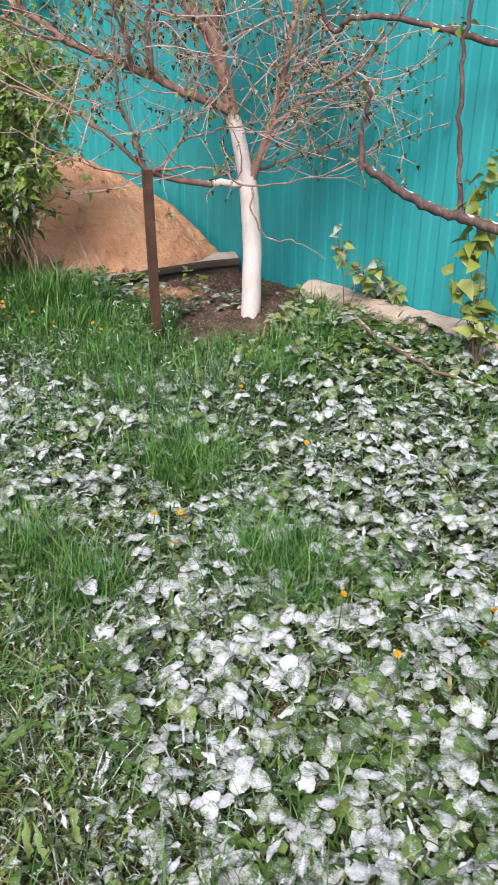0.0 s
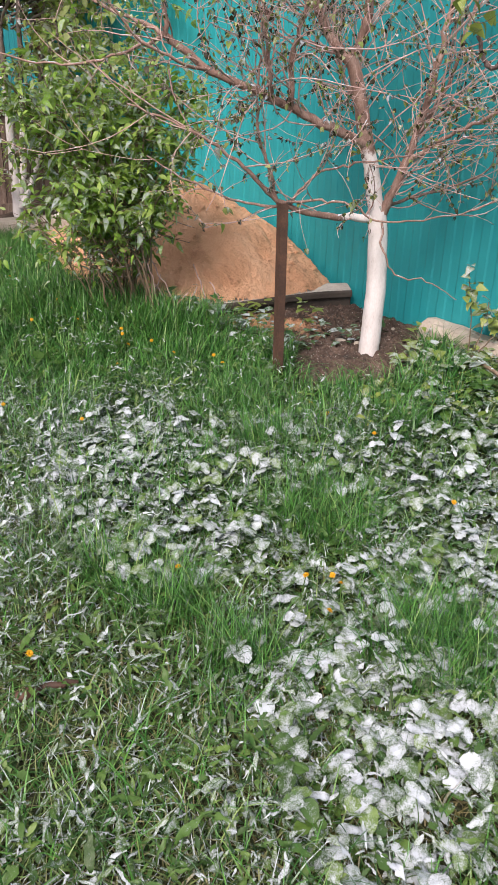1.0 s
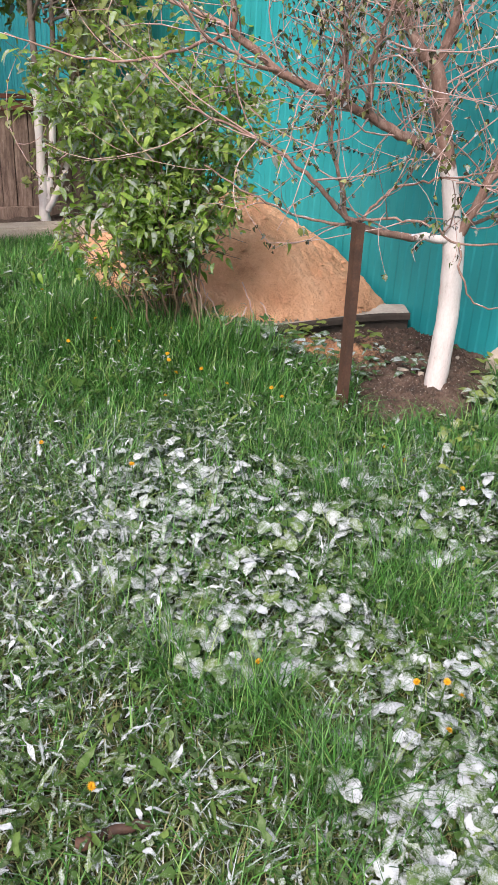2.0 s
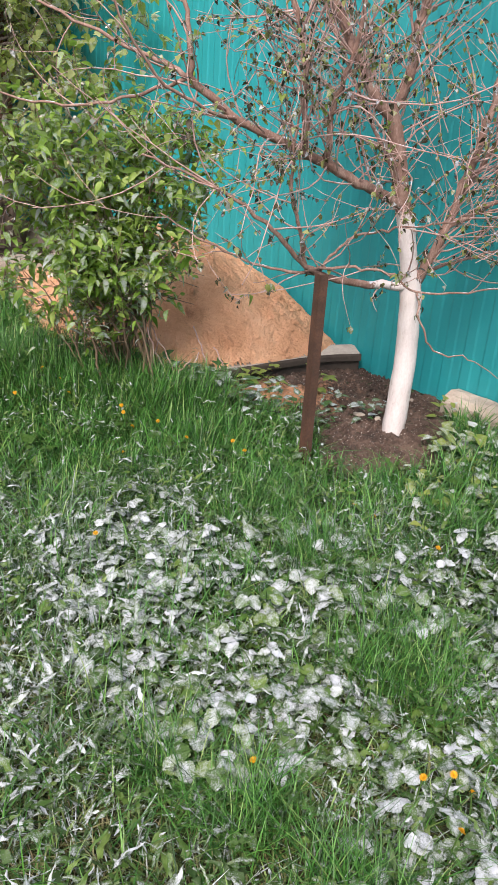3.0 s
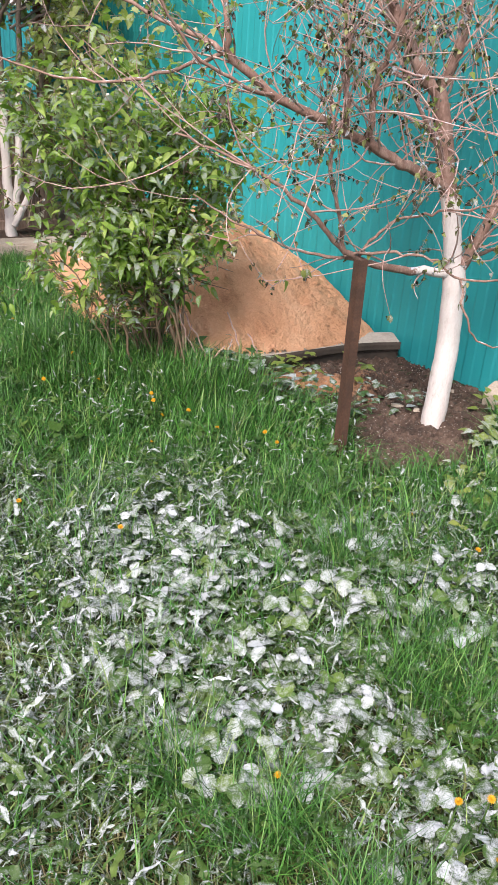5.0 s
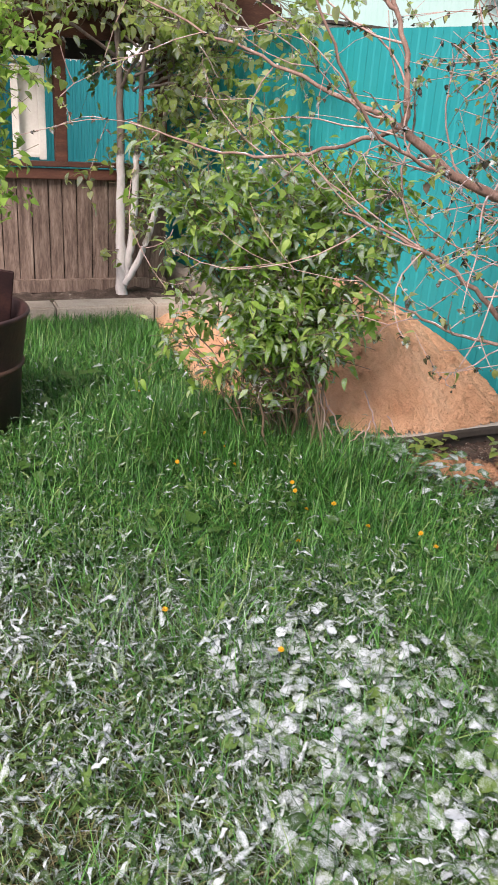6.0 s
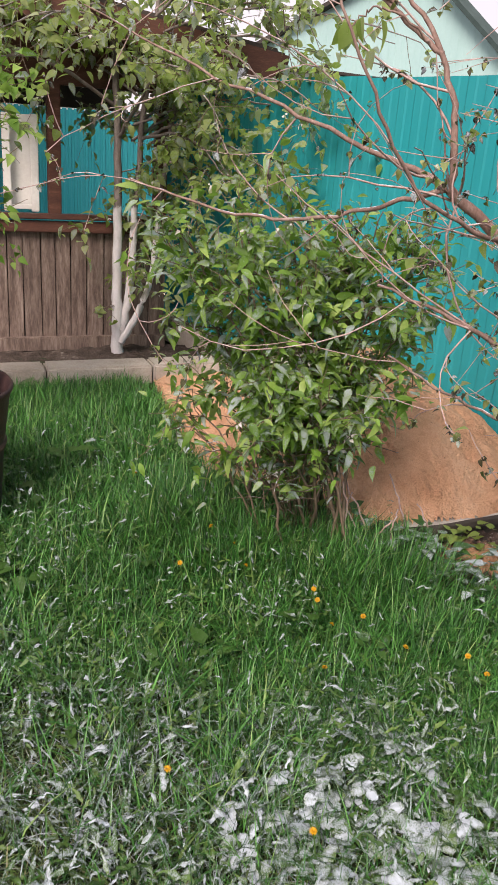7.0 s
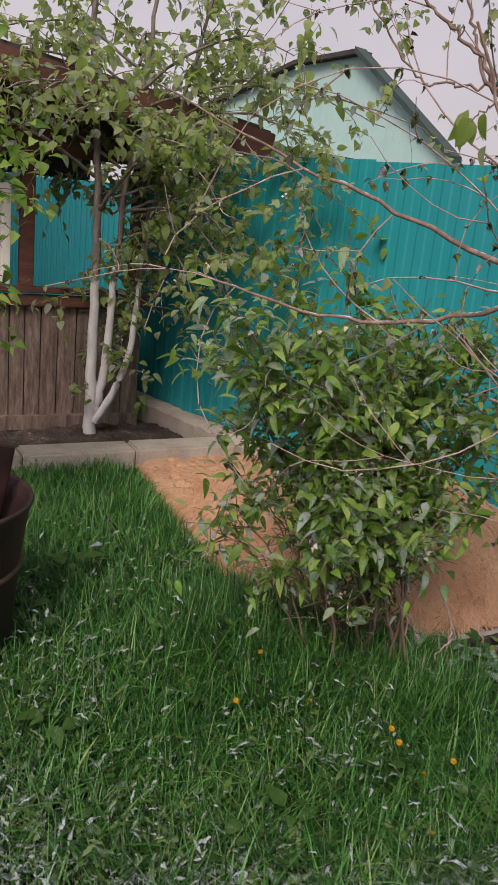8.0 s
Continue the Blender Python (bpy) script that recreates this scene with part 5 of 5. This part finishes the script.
# The garden's grass goes on around, thinner.
x, y = scatter(rng, 120000, -8.0, 5.0, -5.5, 5.5, lambda x, y: np.clip(1.15 - garden(x, y), 0, 1) * (0.65 + 0.45 * bumps(1.3 * x, 1.3 * y)) * step(6.2, 3.0, np.hypot(0.8 * (x + 1.2), y - 1.0) + 0.8 * bumps(x, y)))
outer = blades(rng, x, y, 0.12, 0.012, 1.1, 0.12 + 0.40 * rng.random(len(x)), 2)
grass_patch("outer_grass", "ragged grass of the wider garden with snow specks", mat_dull, [outer])
# Short grass, powdered with snow.
x, y = scatter(rng, 150000, -4.4, 2.2, -0.8, 3.7, lambda x, y: garden(x, y) * (1 - 0.75 * berry_at(x, y)) * step(3.8, 3.3, y) * (0.7 + 0.3 * step(0.3, -0.4, x)) * step(-0.95, -0.5, bumps(2.1 * x, 2.4 * y)))
short = blades(rng, x, y, 0.080, 0.0050, 1.5, np.where(rng.random(len(x)) < 0.10 + 0.42 * snow_at(x, y), rng.uniform(0.42, 0.72, len(x)), 0.14))
x, y = scatter(rng, 30000, -2.2, 0.5, -0.2, 2.4, lambda x, y: 0.25 + 0.75 * step(-0.1, 0.5, bumps(2.6 * x + 3, 2.2 * y)))
flat = blades(rng, x, y, 0.060, 0.0036, 2.2, 0.10 + 0.35 * snow_at(x, y) * rng.uniform(0.3, 1.2, len(x)))
grass_patch("dry_grass", "flattened olive and straw-coloured grass blades", mat_straw, [flat])
grass_patch("short_grass", "short trodden grass powdered with fresh snow", mat_dull, [short])


def ground_leaves(name, label, mat, templates, x, y, size, tilt, lift, snow):
    n = len(x)
    pile = Pile()
    z = ground_z(x, y)
    for i in range(n):
        v, f = templates[rng.integers(len(templates))]
        m = rot_z(rng.uniform(0, 2 * np.pi)) @ rot_x(rng.uniform(*tilt))
        pile.add((v * rng.uniform(*size)) @ m.T + (x[i], y[i], z[i] + rng.uniform(*lift)), f, snow=snow[i] + rim(v))
    ob = new(name, pile.mesh(name, mat))
    tagged(ob, label, "weeds", kind="stuff")


lance = [ragged(0.12, 0.034, 100 + i, 8) for i in range(5)]
oval = [blade_leaf(0.055, 0.042, 4, 0.15, 0.25, 0.0, 0.5), blade_leaf(0.045, 0.036, 4, 0.2, 0.3, 0.0, 0.5), blade_leaf(0.07, 0.045, 4, 0.15, 0.35, 0.0, 0.55)]
x, y = scatter(rng, 19000, -4.0, 1.8, -0.4, 5.2, lambda x, y: garden(x, y) * (0.22 + 0.63 * step(4.3, 3.3, y)) * (1 - 0.6 * berry_at(x, y)) * step(-0.75, -0.2, bumps(2.1 * x, 2.4 * y)))
ground_leaves("dandelion_leaves", "toothed dandelion leaves among the grass", mat_groundleaf, lance, x, y, (0.25, 0.70), (-0.1, 0.9), (0.01, 0.09), np.clip(0.12 + 0.50 * snow_at(x, y) * rng.uniform(0.4, 1.3, len(x)), 0, 0.7))
sliver = [ragged(0.046, 0.019, 200 + i, 4) for i in range(3)] + [ragged(0.030, 0.020, 210 + i, 3) for i in range(2)] + [ragged(0.072, 0.015, 220 + i, 6) for i in range(4)]
x, y = scatter(rng, 100000, -4.2, 0.9, -0.5, 4.3, lambda x, y: garden(x, y) * (0.15 + 0.85 * snow_at(x, y)) * (1 - 0.55 * berry_at(x, y)) * (1 - 0.8 * tuft_at(x, y)) * step(-0.75, -0.2, bumps(2.1 * x, 2.4 * y)))
ground_leaves("snowy_leaves", "small leaves and blades white with fresh snow", mat_groundleaf, sliver, x, y, (0.25, 0.85), (-0.5, 0.9), (0.01, 0.085), np.where(rng.random(len(x)) < 0.30 + 0.60 * snow_at(x, y), rng.uniform(0.44, 0.60, len(x)), rng.uniform(0.2, 0.42, len(x))) * step(-0.15, 0.3, snow_at(x, y)))
x, y = scatter(rng, 22000, -3.4, -0.3, 3.1, 5.2, lambda x, y: 0.10 + 0.85 * step(-0.1, 0.5, bumps(3.3 * x + 5, 3.7 * y)) * step(4.9, 3.6, y + 0.2 * step(-1.9, -1.2, x)))
ground_leaves("weed_leaves", "weed leaves in the long grass touched with snow", mat_groundleaf, sliver, x, y, (0.3, 0.85), (-0.5, 0.8), (0.05, 0.17), np.where(rng.random(len(x)) < 0.6, rng.uniform(0.38, 0.55, len(x)), 0.2))
x, y = scatter(rng, 15000, -1.5, 1.6, 0.3, 4.4, lambda x, y: 0.16 + 0.7 * berry_at(x, y))
ground_leaves("creeping_weeds", "low round-leaved weeds under the strawberries", mat_groundleaf, oval, x, y, (0.30, 0.72), (-0.2, 0.6), (0.01, 0.06), np.clip(0.12 + 0.50 * snow_at(x, y) * rng.uniform(0.4, 1.3, len(x)), 0, 0.7))

x, y = scatter(rng, 4200, -0.15, 1.9, 3.2, 4.7, lambda x, y: 0.75 * step(3.2, 3.7, y + 0.2 * bumps(4 * x, 4 * y)))
ground_leaves("bindweed_leaves", "yellow-green young weed leaves edged with snow", mat_lime, cordate + oval, x, y, (0.45, 1.05), (-0.3, 0.7), (0.01, 0.09), np.where(rng.random(len(x)) < 0.65, rng.uniform(0.42, 0.62, len(x)), 0.25))


def weed(name, label, x, y, size, snow, count=9, mat=None):
    """A rosette of broad leaves."""
    thing = empty(name, x, y, float(ground_z(x, y)))
    tagged(thing, label, "weed", "broad-leaved weeds")
    for i in range(count):
        v, f = oval[rng.integers(len(oval))]
        a = 2 * np.pi * i / count + rng.normal(0, 0.3)
        k = size * rng.uniform(0.7, 1.3)
        r = rng.uniform(0.01, 0.05) * size
        v = (v * k) @ (rot_z(a) @ rot_x(rng.uniform(-0.1, 0.7))).T + (-r * np.sin(a), r * np.cos(a), rng.uniform(0.03, 0.15) * size)
        part("leaf", mesh_from("leaf", v, f, mat or mat_groundleaf, {"snow": snow + rng.normal(0, 0.08) + rim(v)}), None, thing)


for wx, wy, size, snow in ((0.10, 4.02, 1.6, 0.44), (0.03, 4.12, 1.3, 0.4), (0.20, 4.08, 1.4, 0.46), (0.30, 3.95, 1.4, 0.44), (0.02, 3.9, 1.2, 0.42), (0.4, 4.1, 1.3, 0.42), (-0.28, 4.40, 1.0, 0.42), (-0.18, 4.47, 0.9, 0.42), (-0.52, 4.72, 1.3, 0.2), (-0.42, 4.5, 1.0, 0.4), (-0.1, 4.62, 0.9, 0.2), (0.12, 4.5, 1.1, 0.2), (-0.88, 4.70, 1.1, 0.15), (-0.80, 4.78, 0.9, 0.12), (-1.05, 4.50, 1.6, 0.42), (-1.0, 4.40, 1.5, 0.45), (-0.90, 4.46, 1.4, 0.4), (-0.85, 4.36, 1.5, 0.46), (-0.75, 4.30, 1.4, 0.44), (-0.70, 4.42, 1.3, 0.42), (-0.58, 4.25, 1.3, 0.42), (-0.99, 4.55, 1.3, 0.15), (-0.74, 4.66, 1.2, 0.1), (-1.12, 4.42, 1.2, 0.4), (-0.62, 4.45, 0.9, 0.35), (-0.45, 4.30, 0.9, 0.4), (-0.95, 4.35, 1.2, 0.42), (-0.80, 4.22, 1.1, 0.4), (-0.62, 4.10, 1.0, 0.35), (-1.20, 4.25, 1.2, 0.3), (0.30, 4.55, 0.9, 0.3), (0.42, 4.35, 1.0, 0.45)):
    weed("broadleaf_weed", "broad-leaved weed dusted with snow on bare earth", wx, wy, 0.78 * size, snow + 0.06, 11, mat_lime if wx > 0 or wy > 4.65 else None)
for i in range(60):
    wx, wy = float(rng.uniform(-3.0, -0.5)), float(rng.uniform(3.4, 5.0))
    if open_ground(np.array(wx), np.array(wy)):
        weed("broadleaf_weed", "broad-leaved weed in the long grass", wx, wy, float(rng.uniform(0.6, 1.1)), float(rng.uniform(0.15, 0.42)), 7)


# ---------------------------------------------------------------- strawberry plants
def trefoil(seed, snow):
    """A strawberry leaf: arched stalk and three toothed leaflets."""
    r = np.random.default_rng(seed)
    pile = Pile()
    h = r.uniform(0.06, 0.13)
    top = np.array((0, 0.05, h))
    line = smooth_line([(0, 0, 0), (0, 0.015, h * 0.6), top], 3)
    v, f = tube(line, np.linspace(0.0016, 0.0012, len(line)), 4)
    pile.add(v, tri(f), snow=0.0)
    for a in (-1.7, 0.0, 1.7):
        L, W = r.uniform(0.042, 0.057), r.uniform(0.038, 0.050)
        v, f = blade_leaf(L, W, 9, r.uniform(0.0, 0.35), r.uniform(0.0, 0.40), 0.10, 0.8, 0.5)
        v = v + np.stack([0 * v[:, 0], 0 * v[:, 0], r.normal(0, 0.0022, len(v))], -1)
        v = v @ (rot_z(a) @ rot_x(r.uniform(-0.25, 0.25))).T
        pile.add(v + top + (0, 0.004, 0), f, snow=snow * r.uniform(0.70, 1.15) + 1.4 * rim(v))
    return pile.mesh("leaf", mat_strawberry)


LEAVES = {k: [trefoil(10 * i + j, s) for j in range(4)] for i, (k, s) in enumerate((("green", 0.24), ("dusted", 0.42), ("snowy", 0.52), ("white", 0.57)))}


def strawberry(kind, seed):
    """One plant: a rosette of leaves on their stalks."""
    r = np.random.default_rng(seed)
    plant = empty("strawberry_plant", 0, 0, -5 - seed)
    names = {"green": "green strawberry plant with little snow", "dusted": "strawberry plant dusted with fresh snow", "snowy": "strawberry plant with leaves half under snow", "white": "strawberry plant nearly white with snow"}
    tagged(plant, names[kind], "plant", "strawberry plants")
    for i in range(10):
        ob = part("leaf", LEAVES[kind][r.integers(4)], None, plant)
        a = 2 * math.pi * i / 10 + r.uniform(-0.4, 0.4)
        ob.matrix_basis = pose(0.012 * math.cos(a), 0.012 * math.sin(a), 0, 0, 0, math.degrees(a) - 90) @ pose(0, 0, 0, -r.uniform(-6, 26), float(r.normal(0, 9)), 0) @ Matrix.Scale(float(r.uniform(0.55, 1.08)), 4)
    return plant


KINDS = ("green", "dusted", "snowy", "white")
protos = {k: [strawberry(k, 50 * i + j) for j in range(2)] for i, k in enumerate(KINDS)}
used = set()
places = []
x, y = scatter(rng, 9500, -1.45, 1.6, 0.6, 4.1, lambda x, y: berry_at(x, y))
for a, b in zip(x, y):
    if all((a - p[0]) ** 2 + (b - p[1]) ** 2 > 0.115**2 for p in places):
        places.append((float(a), float(b)))
for a, b in places:
    s = float(snow_at(a, b)) + 0.05 + float(rng.normal(0, 0.15))
    kind = KINDS[0 if s < 0.26 else 1 if s < 0.48 else 2 if s < 0.70 else 3]
    which = int(rng.integers(2))
    m = pose(a, b, float(ground_z(a, b)) - 0.005, float(rng.normal(0, 4)), float(rng.normal(0, 4)), float(rng.uniform(0, 360)))
    if (kind, which) not in used:
        used.add((kind, which))
        protos[kind][which].matrix_basis = m
    else:
        copy_thing(protos[kind][which], m)
for kind in KINDS:
    for which in range(2):
        if (kind, which) not in used:
            for o in (*protos[kind][which].children, protos[kind][which]):
                bpy.data.objects.remove(o)


# ---------------------------------------------------------------- dandelions
def flower_head():
    pile = Pile()
    r = np.random.default_rng(3)
    for ring, (k, L, t) in enumerate(((14, 0.017, 0.15), (11, 0.014, 0.5), (8, 0.010, 0.95))):
        for i in range(k):
            v, f = blade_leaf(0.62 * L, 0.0042, 2, 0.2, 0.1)
            v = v @ (rot_z(2 * np.pi * i / k + 0.3 * ring) @ rot_x(t)).T
            pile.add(v + (0, 0, 0.001 * ring), f, snow=0.0)
    return pile.mesh("flower", mat_petal)


HEAD = flower_head()


def dandelion(x, y, h, lean):
    z = float(ground_z(x, y))
    thing = empty("dandelion", x, y, z)
    tagged(thing, "yellow dandelion flower on a green stalk in the grass", "flower", "dandelions")
    a = rng.uniform(0, 2 * np.pi)
    top = (lean * np.cos(a), lean * np.sin(a), h)
    v, f = tube(smooth_line([(0, 0, -0.01), (0.4 * top[0], 0.4 * top[1], 0.55 * h), top], 4), np.linspace(0.0022, 0.0016, 9), 5)
    part("stalk", mesh_from("stalk", v, f, mat_groundleaf, {"snow": np.zeros(len(v))}), None, thing)
    head = part("flower", HEAD, None, thing)
    head.matrix_basis = Matrix.Translation(top) @ pose(0, 0, 0, float(rng.normal(0, 25)), float(rng.normal(0, 25)), 0)


for dx, dy, dh in ((0.33, 1.75, 0.16), (0.47, 1.55, 0.16), (0.69, 1.74, 0.15), (0.66, 1.68, 0.12), (-1.36, 3.90, 0.15), (-1.26, 3.73, 0.15), (-1.02, 3.69, 0.15), (-0.83, 3.75, 0.15), (-0.78, 3.69, 0.14), (-1.16, 3.85, 0.15), (-1.75, 4.15, 0.16), (-1.16, 2.94, 0.14), (-0.22, 2.10, 0.14), (-0.15, 2.13, 0.13), (-0.10, 2.06, 0.15), (-1.79, 3.91, 0.14), (-1.56, 3.03, 0.12), (-2.18, 4.48, 0.16), (-1.68, 4.07, 0.15), (-1.61, 3.97, 0.14), (-1.30, 3.86, 0.15), (-1.23, 3.55, 0.13)):
    dandelion(dx, dy, dh, 0.02)
for _ in range(7):
    dx, dy = float(rng.uniform(-1.2, 0.6)), float(rng.uniform(1.5, 3.6))
    dandelion(dx, dy, float(rng.uniform(0.05, 0.12)), 0.02)
